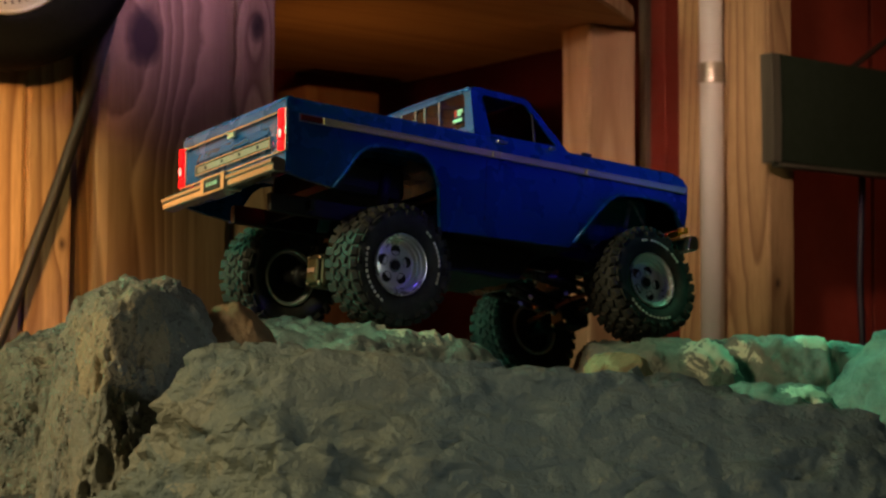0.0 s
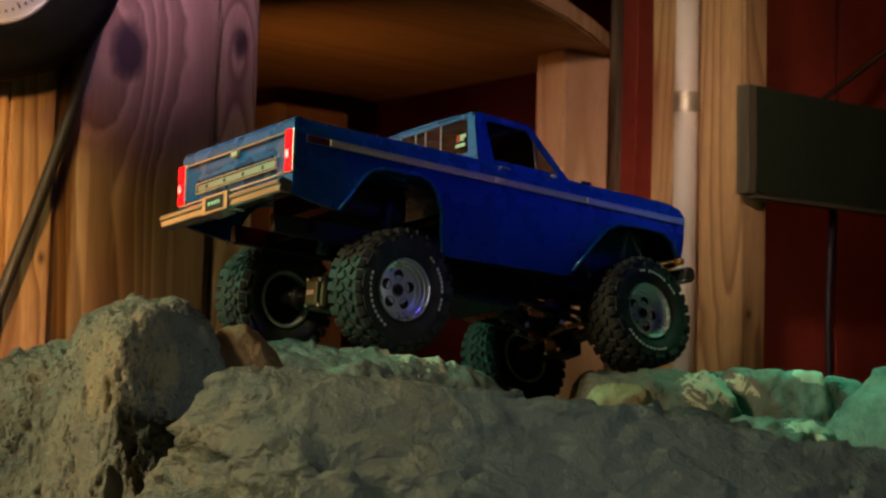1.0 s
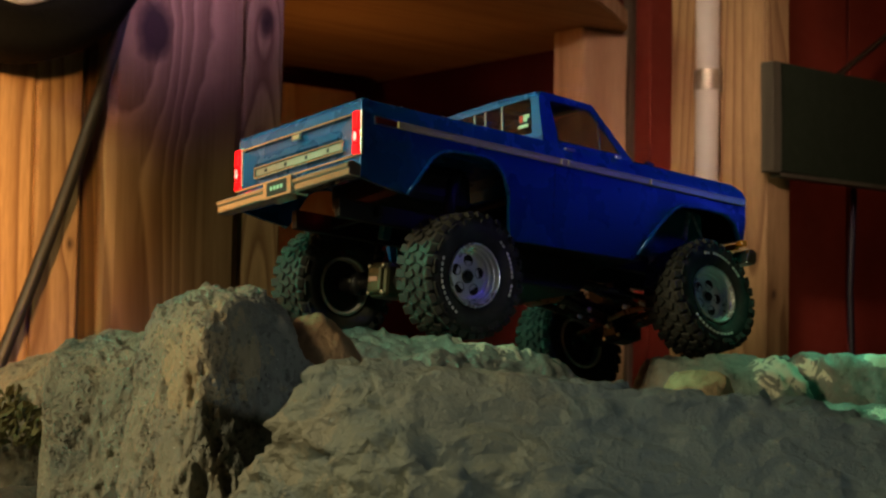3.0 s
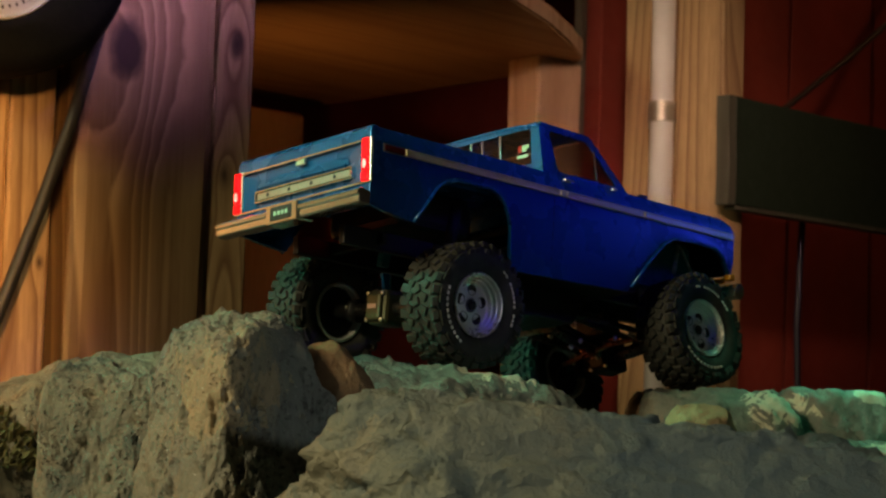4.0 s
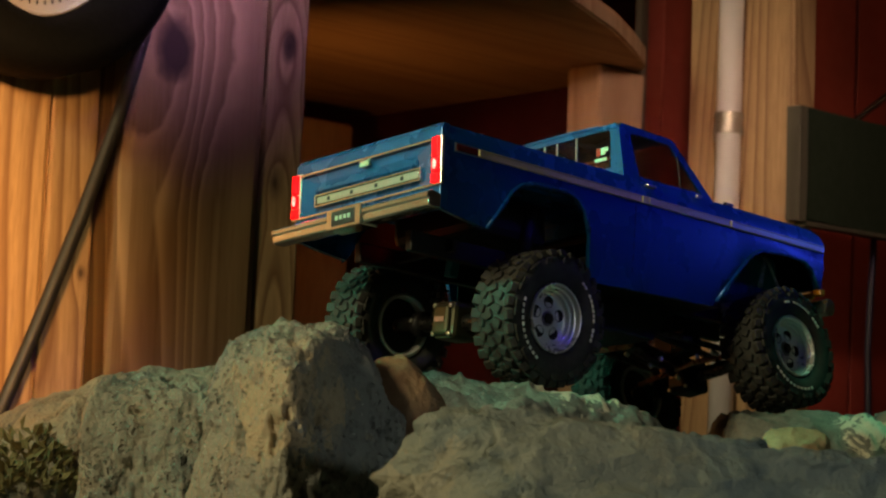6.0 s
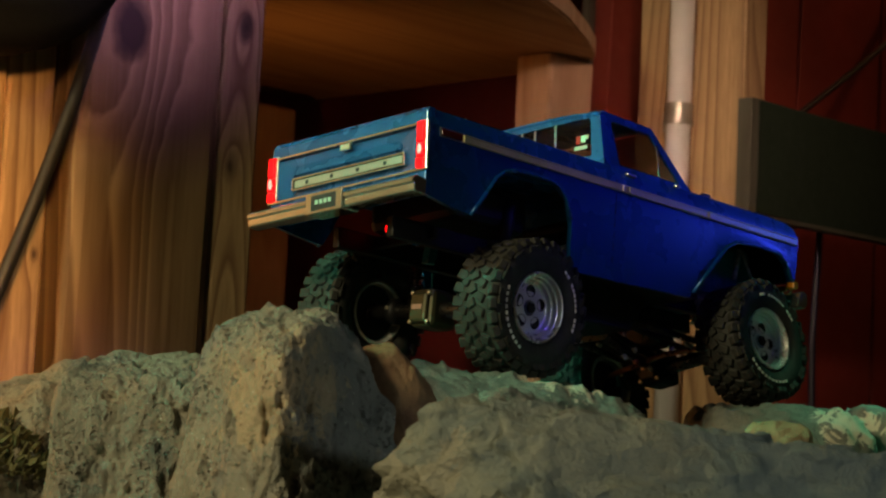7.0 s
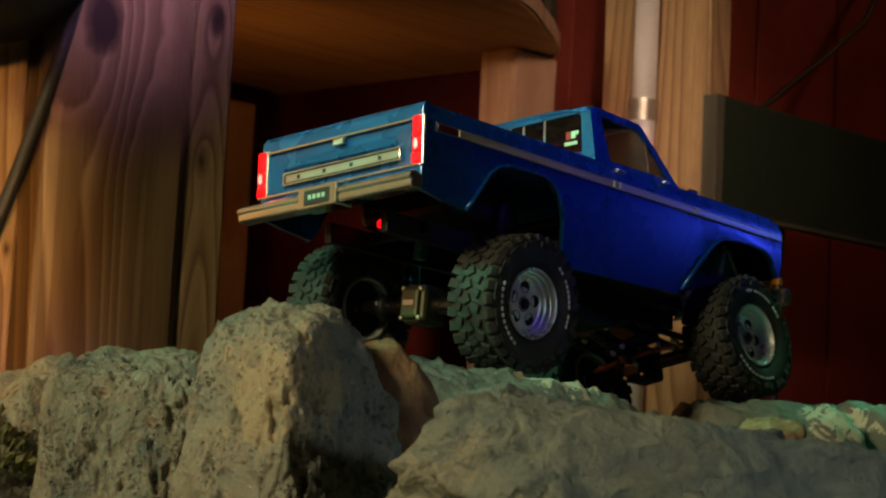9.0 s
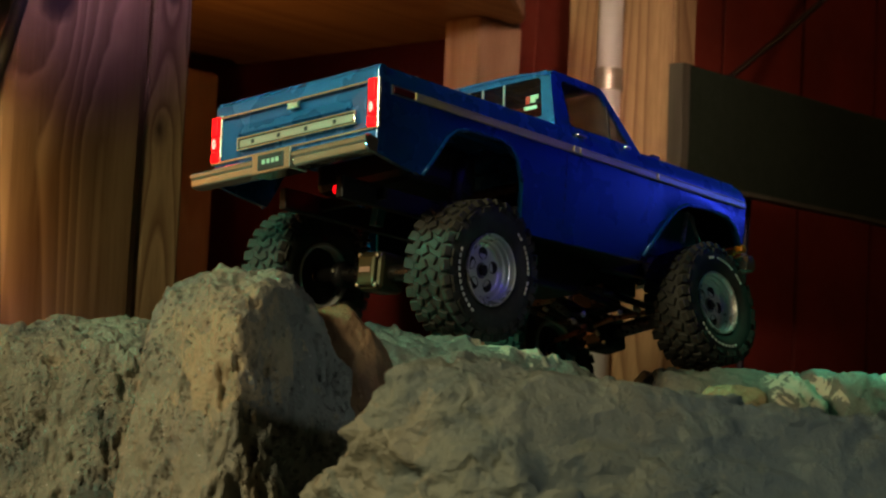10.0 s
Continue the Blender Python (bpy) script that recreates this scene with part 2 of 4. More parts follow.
M["amber"] = plain("amber_lens", (0.75, 0.28, 0.02), 0.15, 0.05)
M["lens_dark"] = plain("dark_red_lens", (0.10, 0.012, 0.010), 0.15, 0.05)


def glow(name, color, strength):
    n = Nodes(name)
    v = n.place()
    f = n.noise(v, 420.0, 2)
    c = n.mix(n.ramp(f, (0.35, (0, 0, 0)), (0.65, (1, 1, 1))), tuple(x * 0.35 for x in color), color)
    n.link(c, n.bsdf.inputs["Emission Color"])
    return n.done(tuple(0.35 * x for x in color), 0.4, None, Emission_Strength=strength, Specular_IOR_Level=0.12)


M["lens"] = glow("lit_red_lens", (1.0, 0.003, 0.006), 3.0)
M["lens_hot"] = glow("bright_red_bulb", (1.0, 0.10, 0.075), 12.0)


def clear(name, tint, rough=0.03):
    n = Nodes(name)
    v = n.place()
    r = n.ramp(n.noise(v, 60.0, 3), (0.3, (rough,) * 3), (0.8, (rough + 0.06,) * 3))
    return n.done(tint, r, None, Transmission_Weight=1.0, IOR=1.3)


M["glass"] = clear("smoked_window", (0.42, 0.40, 0.38))

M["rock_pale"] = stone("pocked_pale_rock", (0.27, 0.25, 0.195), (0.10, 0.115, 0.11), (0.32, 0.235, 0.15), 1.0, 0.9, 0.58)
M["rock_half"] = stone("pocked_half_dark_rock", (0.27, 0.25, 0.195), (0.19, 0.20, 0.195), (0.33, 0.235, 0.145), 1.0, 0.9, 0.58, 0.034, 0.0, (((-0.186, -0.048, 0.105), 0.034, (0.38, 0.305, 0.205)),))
M["rock_slab"] = stone("grey_slab_rock", (0.205, 0.222, 0.185), (0.125, 0.160, 0.165), (0.24, 0.235, 0.19), 0.6, 0.25, 0.5, -0.02, 0.8, (((-0.22, -0.12, 0.075), 0.045, (0.26, 0.25, 0.195)), ((-0.15, -0.165, 0.09), 0.032, (0.205, 0.225, 0.20))))
M["rock_grey"] = stone("grey_green_rock", (0.185, 0.20, 0.175), (0.05, 0.06, 0.06), (0.20, 0.20, 0.165), 0.9, 0.55, 0.6, patches=(((0.0, -0.02, 0.122), 0.026, (0.60, 0.56, 0.44)), ((-0.055, -0.035, 0.125), 0.014, (0.60, 0.56, 0.44)), ((0.160, -0.05, 0.110), 0.022, (0.60, 0.58, 0.46)), ((0.208, -0.07, 0.115), 0.012, (0.5, 0.5, 0.4)), ((0.138, -0.130, 0.090), 0.013, (0.60, 0.58, 0.46))))
M["rock_brown"] = stone("brown_rock", (0.25, 0.145, 0.075), (0.13, 0.065, 0.035), (0.38, 0.25, 0.14), 0.8, 0.2, 0.55)
M["rock_sand"] = stone("ochre_rock", (0.38, 0.27, 0.15), (0.22, 0.15, 0.08), (0.42, 0.32, 0.2), 0.8, 0.2)
M["rock_dark"] = stone("dark_rubble", (0.09, 0.09, 0.085), (0.04, 0.04, 0.04), (0.12, 0.10, 0.07), 1.0, 0.5, 0.85)
M["moss"] = plain("dry_moss", (0.16, 0.16, 0.07), 0.8, 0.25, 200)

M["wood_post"] = wood("pine_post", (0.16, 0.088, 0.036), (0.44, 0.29, 0.15), "Z", 30.0, 3.1, 0.7, [(-0.02, 0.334, 0.0135)], 0.045)
M["wood_plank"] = wood("pine_plank", (0.60, 0.39, 0.19), (0.27, 0.14, 0.06), "Z", 26.0, 7.7)
M["wood_stud"] = wood("pine_stud", (0.52, 0.35, 0.18), (0.22, 0.12, 0.055), "Z", 30.0, 11.9, 0.7, [(0.072, 0.352, 0.005), (0.066, 0.262, 0.004), (0.01, 0.19, 0.003)])
M["wood_board"] = wood("pine_board", (0.62, 0.43, 0.28), (0.45, 0.27, 0.16), "Z", 12.0, 17.3)
M["wood_grey"] = wood("dark_grey_board", (0.20, 0.16, 0.12), (0.10, 0.075, 0.055), "Z", 20.0, 5.5)
M["ply"] = wood("plywood_shelf", (0.46, 0.29, 0.13), (0.34, 0.19, 0.08), "X", 10.0, 2.2)
M["wall_red"] = plain("red_stained_wall", (0.27, 0.035, 0.02), 0.75, 0.22, 90, 0.3)
M["green_board"] = plain("dark_green_painted_board", (0.018, 0.030, 0.018), 0.85, 0.15, 120, 0.2, Specular_IOR_Level=0.2)
M["raw_edge"] = wood("raw_board_edge", (0.085, 0.085, 0.06), (0.055, 0.05, 0.035), "Z", 12.0, 1.2)
M["pvc"] = plain("white_conduit", (0.74, 0.73, 0.72), 0.4, 0.06, 120)
M["strap"] = plain("galvanised_strap", (0.45, 0.42, 0.36), 0.4, 0.15, 300, 0.2, Metallic=0.7)
M["cable"] = plain("black_cable", (0.014, 0.015, 0.014), 0.5, 0.1)
M["cable_violet"] = plain("dark_violet_cable", (0.02, 0.012, 0.036), 0.5, 0.1)
M["dial"] = plain("white_dial", (0.72, 0.72, 0.70), 0.45, 0.05)
M["print"] = plain("black_print", (0.02, 0.02, 0.02), 0.5, 0.05)
M["print_green"] = plain("green_print", (0.05, 0.35, 0.12), 0.5, 0.05)
M["floor"] = plain("packed_earth_floor", (0.10, 0.085, 0.07), 0.9, 0.25, 40, 0.5)
M["shed"] = wood("shed_boards", (0.22, 0.14, 0.08), (0.12, 0.07, 0.04), "Z", 14.0, 9.0)

# ---- helpers for meshes ----
def part(name, bm, material, parent=None, label="", smooth=False, m=None):
    """Links a bmesh as one mesh object, under a thing or a part if one is given."""
    me = bpy.data.meshes.new(name)
    bmesh.ops.recalc_face_normals(bm, faces=bm.faces)
    if smooth == "auto":
        for e in bm.edges:
            e.smooth = len(e.link_faces) == 2 and e.calc_face_angle(0) < radians(32)
    bm.to_mesh(me)
    bm.free()
    for p in me.polygons:
        p.use_smooth = bool(smooth)
    me.materials.append(material)
    ob = new(name, me)
    if parent:
        ob.parent = parent
    if m is not None:
        ob.matrix_basis = m
    if label:
        ob["label"] = label
    return ob


def thing(name, m, label, category, group="", kind=""):
    return tagged_at(new(name), m, label, category, group, kind)


def tagged_at(ob, m, label, category, group="", kind=""):
    ob.matrix_basis = m
    return tagged(ob, label, category, group, kind)


def box(x0, x1, y0, y1, z0, z1, bevel=0.0, bm=None, segments=2):
    own = bmesh.new()
    bmesh.ops.create_cube(own, size=1.0)
    for v in own.verts:
        v.co = Vector(((x0 + x1) / 2 + v.co.x * (x1 - x0), (y0 + y1) / 2 + v.co.y * (y1 - y0), (z0 + z1) / 2 + v.co.z * (z1 - z0)))
    if bevel:
        bmesh.ops.bevel(own, geom=own.edges[:], offset=bevel, segments=segments, affect="EDGES", profile=0.5)
    return join(bm, own)


def join(bm, own):
    if bm is None:
        return own
    me = bpy.data.meshes.new("tmp")
    own.to_mesh(me)
    own.free()
    bm.from_mesh(me)
    bpy.data.meshes.remove(me)
    return bm


def prism(points, y0, y1, bevel=0.0, bm=None):
    """A polygon given in x, z, extruded along y."""
    own = bmesh.new()
    f = own.faces.new([own.verts.new((x, y0, z)) for x, z in points])
    r = bmesh.ops.extrude_face_region(own, geom=[f])
    for v in (g for g in r["geom"] if isinstance(g, bmesh.types.BMVert)):
        v.co.y = y1
    bmesh.ops.recalc_face_normals(own, faces=own.faces)
    if bevel:
        bmesh.ops.bevel(own, geom=own.edges[:], offset=bevel, segments=2, affect="EDGES", profile=0.5)
    return join(bm, own)


def tube(points, radius, sides=10, bm=None):
    """A round rod through the points."""
    own = bmesh.new()
    pts = [Vector(p) for p in points]
    rings = []
    for i, p in enumerate(pts):
        way = (pts[min(i + 1, len(pts) - 1)] - pts[max(i - 1, 0)]).normalized()
        a = way.orthogonal().normalized() if i == 0 else (rings[-1][1] - way * rings[-1][1].dot(way)).normalized()
        b = way.cross(a)
        r = radius[i] if isinstance(radius, (list, tuple)) else radius
        rings.append(([own.verts.new(p + r * (math.cos(s) * a + math.sin(s) * b)) for s in (2 * math.pi * k / sides for k in range(sides))], a))
    for (r0, _), (r1, _) in zip(rings, rings[1:]):
        for k in range(sides):
            own.faces.new((r0[k], r0[(k + 1) % sides], r1[(k + 1) % sides], r1[k]))
    own.faces.new(rings[0][0]), own.faces.new(rings[-1][0])
    return join(bm, own)


def lathe(profile, steps=48, bm=None, closed=False):
    """Profile of (y, radius) turned about the y axis."""
    own = bmesh.new()
    rings = [[own.verts.new((r * math.cos(a), y, r * math.sin(a))) for a in (2 * math.pi * k / steps for k in range(steps))] for y, r in profile]
    pairs = list(zip(rings, rings[1:])) + ([(rings[-1], rings[0])] if closed else [])
    for r0, r1 in pairs:
        for k in range(steps):
            own.faces.new((r0[k], r0[(k + 1) % steps], r1[(k + 1) % steps], r1[k]))
    if not closed:
        own.faces.new(rings[0]), own.faces.new(rings[-1])
    return join(bm, own)


def moved(bm, m):
    bmesh.ops.transform(bm, matrix=m, verts=bm.verts)
    return bm


def worn(bm, amount, scale, seed=0.0):
    """Shifts the points a little, so that edges are not quite straight."""
    for v in bm.verts:
        v.co += Vector(noise.noise_vector(v.co * scale + Vector((seed, 0, 0)))) * amount
    return bm


def lumber(x0, x1, y0, y1, z0, z1, seed):
    """A sawn board with eased, slightly uneven edges."""
    bm = box(x0, x1, y0, y1, z0, z1, min(x1 - x0, y1 - y0, z1 - z0) * 0.08)
    long = max(((x1 - x0), 0), ((y1 - y0), 1), ((z1 - z0), 2))[1]
    for k in range(1, 24):
        co, no = [0, 0, 0], [0, 0, 0]
        lo, hi = ((x0, x1), (y0, y1), (z0, z1))[long]
        co[long], no[long] = lo + (hi - lo) * k / 24, 1
        bmesh.ops.bisect_plane(bm, geom=bm.verts[:] + bm.edges[:] + bm.faces[:], plane_co=co, plane_no=no)
    return worn(bm, 0.0012, 14.0, seed)


# ---- the shed round the place ----
tagged(part("floor", box(-3.0, 3.0, -3.0, 1.0, -0.1, 0.0), M["floor"]), "dark packed earth floor", "floor", kind="structure")
tagged(part("ceiling", box(-3.0, 3.0, -3.0, 1.0, 2.3, 2.4), M["shed"]), "dark board ceiling", "ceiling", kind="structure")
tagged(part("wall_west", box(-3.1, -3.0, -3.0, 1.0, 0.0, 2.3), M["shed"]), "dark board wall", "wall", kind="structure")
tagged(part("wall_east", box(3.0, 3.1, -3.0, 1.0, 0.0, 2.3), M["shed"]), "dark board wall", "wall", kind="structure")
tagged(part("wall_south", box(-3.0, 3.0, -3.1, -3.0, 0.0, 2.3), M["shed"]), "dark board wall", "wall", kind="structure")
tagged(part("wall_north", box(-3.0, 3.0, 0.90, 1.0, 0.0, 2.3), M["wall_red"]), "dark red stained wall behind open studs", "wall", kind="structure")

# framing in front of the red wall
post = thing("wall_post", pose(0.118, 0.5, 0), "wide pine post with swirling grain and a dark knot", "post")
part("board", lumber(-0.054, 0.054, -0.07, 0.07, 0.0, 2.3, 1.0), M["wood_post"], post)
stud = part("side_stud", lumber(0.0545, 0.088, -0.066, 0.07, 0.0, 2.3, 2.0), M["wood_stud"], post, "narrow knotty stud nailed to the post")


# the gap left of the post: its shade is put into a darker board colour
gap = thing("recessed_board", pose(0.058, 0.49, 0), "dark board filling the shaded gap beside the post", "board")
part("board", lumber(-0.012, 0.006, -0.035, 0.05, 0.0, 2.3, 3.0), M["wood_grey"], gap)
for k, (x0, x1, tone) in enumerate(((-0.062, 0.012, "wood_plank"), (0.0125, 0.0455, "wood_stud"), (-0.21, -0.0625, "wood_plank"), (-0.36, -0.2105, "wood_stud"), (-0.51, -0.3605, "wood_plank"), (-0.66, -0.5105, "wood_plank"), (-0.81, -0.6605, "wood_stud"), (-0.96, -0.8105, "wood_plank"))):
    plank = thing("wall_plank", pose((x0 + x1) / 2, 0.455, 0), "bright orange-toned pine plank standing upright", "plank", "pine planks of the wall")
    w = (x1 - x0) / 2
    part("board", lumber(-w, w, -0.03 + 0.002 * k, 0.02, 0.0, 2.3, 4.0 + k), M[tone], plank)

conduit_stud = thing("conduit_stud", pose(0.654, 0.392, 0), "pine wall stud with open grain, its edge in shade", "stud")
part("board", lumber(0.0, 0.030, 0.0, 0.106, 0.0, 2.3, 8.0), M["wood_stud"], conduit_stud)

conduit = thing("conduit_pipe", pose(0.6435, 0.446, 0), "white plastic conduit strapped to the stud", "pipe")
part("pipe", tube([(0, 0, 0), (0, 0, 2.3)], 0.0098, 24), M["pvc"], conduit, smooth=True)
bm = lathe([(-0.0085, 0.0099), (-0.0085, 0.0112), (-0.0045, 0.0112), (-0.0038, 0.0107), (0.0038, 0.0107), (0.0045, 0.0112), (0.0085, 0.0112), (0.0085, 0.0099)], 28, closed=True)
moved(bm, pose(0, 0, 0.368, 90, 0, 0))
strap = part("strap", bm, M["strap"], conduit, "galvanised pipe strap", "auto")
part("strap_tab", box(0.0085, 0.0100, 0.0105, 0.0230, 0.357, 0.373, 0.0004), M["strap"], conduit, "galvanised strap tab")

upright = thing("upright_board", pose(0.608, 0.555, 0), "short pinkish pine upright under the shelf", "board")
part("board", lumber(-0.026, 0.028, -0.024, 0.012, 0.0, 0.4165, 10.0), M["wood_board"], upright)
rear_block = thing("short_board", pose(0.563, 0.84, 0), "short brown board standing against the wall", "board")
part("board", lumber(-0.075, 0.012, -0.012, 0.038, 0.0, 0.393, 11.0), M["wood_board"], rear_block)

# a plywood shelf with one rounded corner
corner = [(0.02, 0.898), (0.645, 0.898), (0.645, 0.64)]
corner += [(0.565 + 0.08 * math.cos(a), 0.575 - 0.08 * math.sin(a)) for a in (radians(d) for d in range(0, 61, 6))]
corner += [(0.57, 0.482), (0.50, 0.440), (0.42, 0.402), (0.34, 0.36), (0.26, 0.345), (0.208, 0.345), (0.208, 0.5), (0.02, 0.575)]
bm = bmesh.new()
f = bm.faces.new([bm.verts.new((x, y, 0.4175)) for x, y in corner])
r = bmesh.ops.extrude_face_region(bm, geom=[f])
for v in (g for g in r["geom"] if isinstance(g, bmesh.types.BMVert)):
    v.co.z += 0.016
bmesh.ops.bevel(bm, geom=[e for e in bm.edges if abs(e.verts[0].co.z - e.verts[1].co.z) < 1e-4], offset=0.0015, segments=2, affect="EDGES")
shelf = thing("shelf", pose(0, 0, 0), "plywood shelf with a rounded corner", "shelf")
part("board", bm, M["ply"], shelf)
# lit front edge of the shelf, built as a strip of paler wood
bm, rim = bmesh.new(), corner[2:-2]
rows = []
for i, (x, y) in enumerate(rim):
    a, b = Vector(rim[max(i - 1, 0)]), Vector(rim[min(i + 1, len(rim) - 1)])
    out = (b - a).normalized()
    out = Vector((-out.y, out.x)) if Vector((-out.y, out.x)).dot(Vector((0.5, -1.0))) > 0 else Vector((out.y, -out.x))
    rows.append([bm.verts.new((x + out.x * d, y + out.y * d, z)) for d, z in ((-0.0015, 0.4192), (0.0008, 0.4192), (0.0008, 0.4322), (-0.0015, 0.4322))])
for a, b in zip(rows, rows[1:]):
    for k in range(4):
        bm.faces.new((a[k], a[(k + 1) % 4], b[(k + 1) % 4], b[k]))
bm.faces.new(rows[0]), bm.faces.new(rows[-1])
part("edge_band", bm, M["wood_board"], shelf, "sawn edge, paler where it is lit")

# a dark green rail fixed in front of the studs, with a thin cable under it
rail = thing("green_rail", pose(0.0, 0.37, 0.0), "horizontal board painted dark green with a raw end", "board")
part("board", lumber(0.647, 1.6, 0.0, 0.012, 0.287, 0.3745, 12.0), M["green_board"], rail)
part("end", lumber(0.637, 0.6465, -0.001, 0.0125, 0.2865, 0.375, 13.0), M["raw_edge"], rail, "raw pale wooden end")
part("lower_edge", lumber(0.6475, 1.6, 0.0, 0.011, 0.2835, 0.2868, 14.0), M["raw_edge"], rail, "raw pale wooden edge")
cable = thing("hanging_cable", pose(0.782, 0.405, 0), "thin dark violet cable hanging against the wall", "cable")
part("cord", tube([(0.002, 0, 0.36), (0, 0, 0.28), (-0.002, 0.002, 0.2), (0, 0, 0.1), (0, 0, 0.005)], 0.003, 8), M["cable_violet"], cable, smooth=True)
cable = thing("wall_cable", pose(0.0, 0.52, 0), "thin black cable slung across the red wall", "cable")
part("cord", tube([(0.86, 0, 0.385), (0.93, 0, 0.43), (1.0, 0, 0.475), (1.08, 0, 0.53), (1.2, 0.02, 0.66), (1.3, 0.05, 1.0)], 0.003, 8), M["cable"], cable, smooth=True)
panel = thing("wall_panel", pose(0.9, 0.6, 0), "dark red boarded panel beside the stud", "panel")
for k in range(7):
    x0 = -0.165 + 0.142 * k
    part("board", lumber(x0, x0 + 0.138, 0.0, 0.02, 0.0, 2.3, 15.0 + k), M["wall_red"], panel)
part("batten", box(-0.17, 0.83, 0.0205, 0.03, 0.0, 2.3), M["wood_grey"], panel)

# a wall clock set in a small black tyre, with its power cord
clock = thing("wall_clock", pose(-0.02, 0.402, 0.387), "white dial set deep in a black tyre", "clock")
part("tyre", lathe([(0.022, 0.06), (0.022, 0.086), (0.012, 0.0915), (-0.012, 0.0915), (-0.022, 0.086), (-0.0225, 0.078), (-0.02, 0.068), (-0.016, 0.0605), (0.004, 0.0565), (0.004, 0.05)], 72, closed=True), M["clock_rubber"], clock, "black rubber tyre", True)
part("dial", lathe([(0.0035, 0.055), (0.004, 0.0565), (0.008, 0.0565)], 64), M["dial"], clock, "white printed dial")
part("bezel", lathe([(0.002, 0.0535), (0.0, 0.055), (0.002, 0.0566), (0.005, 0.0566)], 64, closed=True), M["pvc"], clock, "pale bezel ring", True)
bm = bmesh.new()
for k in range(60):
    a = 2 * math.pi * k / 60
    s = 0.0022 if k % 5 else 0.0042
    moved_bar = box(-0.0004, 0.0004, 0.0026, 0.0033, 0.0495 - s, 0.0495)
    join(bm, moved(moved_bar, pose(0, 0, 0, 0, math.degrees(a), 0)))
part("minute_marks", bm, M["print"], clock, "black minute marks")
part("pointer", box(-0.001, 0.001, 0.001, 0.0024, -0.03, 0.008, 0.0003), M["print_green"], clock, "slim green pointer")
rod = thing("power_cord", pose(0, 0.402, 0), "thick black cord hanging down the planks", "cord")
part("cord", tube([(0.066, 0.006, 0.36), (0.059, 0.003, 0.335), (0.0515, 0, 0.313), (0.04, -0.001, 0.276), (0.02, -0.002, 0.22), (-0.004, -0.002, 0.157), (-0.03, 0.0, 0.09), (-0.06, 0.0, 0.004)], 0.0042, 12), M["cable"], rod, smooth=True)

# ---- the rock course ----
def rock(label, material, center, radii, turn, seed, rough=0.10, pits=0.0, cuts=(), detail=6, group="rocks of the course", boxy=2.4, chips=0.0, lean=0.0, faces=7, grain=(1.0, 1.0, 1.0)):
    """A stone: a rounded block broken by flat faces, flaked and weathered at several scales, with crisp hollows where it is pocked."""
    rnd = random.Random(seed)
    bm = bmesh.new()
    bmesh.ops.create_icosphere(bm, subdivisions=detail, radius=1.0)
    off = Vector((seed * 3.17, seed * 1.31, seed * 0.73))
    planes = [(Vector(n).normalized(), d) for n, d in cuts]
    for k in range(faces):
        n = Vector((rnd.uniform(-1, 1), rnd.uniform(-1, 1), rnd.uniform(-0.6, 1))).normalized()
        planes.append((n, rnd.uniform(0.84, 0.98)))
    count = len(bm.verts)
    place, outward, warped = np.zeros((count, 3)), np.zeros((count, 3)), np.zeros((count, 3))
    for i, v in enumerate(bm.verts):
        p = v.co.copy()
        p *= (abs(p.x) ** boxy + abs(p.y) ** boxy + abs(p.z) ** boxy) ** (-1 / boxy)
        out = v.co.copy()
        for n, d in planes:
            s = p.dot(n) - d
            if s > 0:
                p -= n * s * 0.9
                out = out.lerp(n, min(1.0, s * 6)).normalized()
        w = p * 1.4 + off
        lift = rough * (1.5 * noise.noise(w) + 0.8 * noise.noise(w * 2.7) + 0.35 * noise.fractal(w * 6.0, 0.9, 2.1, 4))
        if chips:
            # flakes: cells that each tilt their own way, with sharp borders, at three sizes
            bend = w + 0.16 * noise.noise_vector(w * 3.1)
            for size, share in ((2.2, 1.0), (5.0, 0.55), (12.0, 0.26)):
                q = Vector((bend.x * grain[0], bend.y * grain[1], bend.z * grain[2])) * size
                near = noise.voronoi(q)[1][0]
                tilt = noise.cell_vector(near * 9.7 + off) - Vector((0.5, 0.5, 0.5))
                calm = 0.35 + 0.65 * max(0.0, min(1.0, 0.5 + 1.6 * noise.noise(w * 1.3 + Vector((7, 3, 1)))))
                lift += chips * share * calm * (q - near).dot(tilt) * 2.2
        place[i], outward[i] = p + out * lift, out
        warped[i] = v.co + 0.030 * noise.noise_vector(w * 7.0) + 0.014 * noise.noise_vector(w * 19.0)
    if pits:
        sink = np.zeros(count)
        heart = [Vector((rnd.gauss(0, 0.7), -1, rnd.gauss(0, 0.6))).normalized() for k in range(7)]
        for k in range(int(280 * pits)):
            if k % 3:
                h = heart[rnd.randrange(7)]
                n = (h + Vector((rnd.gauss(0, 0.2), rnd.gauss(0, 0.2), rnd.gauss(0, 0.2)))).normalized()
            else:
                n = Vector((rnd.gauss(0, 1), rnd.gauss(0, 1) - 0.8, rnd.gauss(0, 0.8))).normalized()
            r = (0.016 + 0.040 * rnd.random() ** 2) * (1.9 if k < 7 else 1.5 if k < 24 else 1.0)
            d = np.linalg.norm((warped - np.array(n)) * np.array((1.0, 1.0, rnd.uniform(0.6, 1.1))), axis=1)
            inside = d < r
            sink[inside] = np.maximum(sink[inside], rnd.uniform(1.0, 1.8) * r * (1 - (d[inside] / r) ** 5))
        place -= outward * sink[:, None]
    lo, hi = place.min(axis=0), place.max(axis=0)
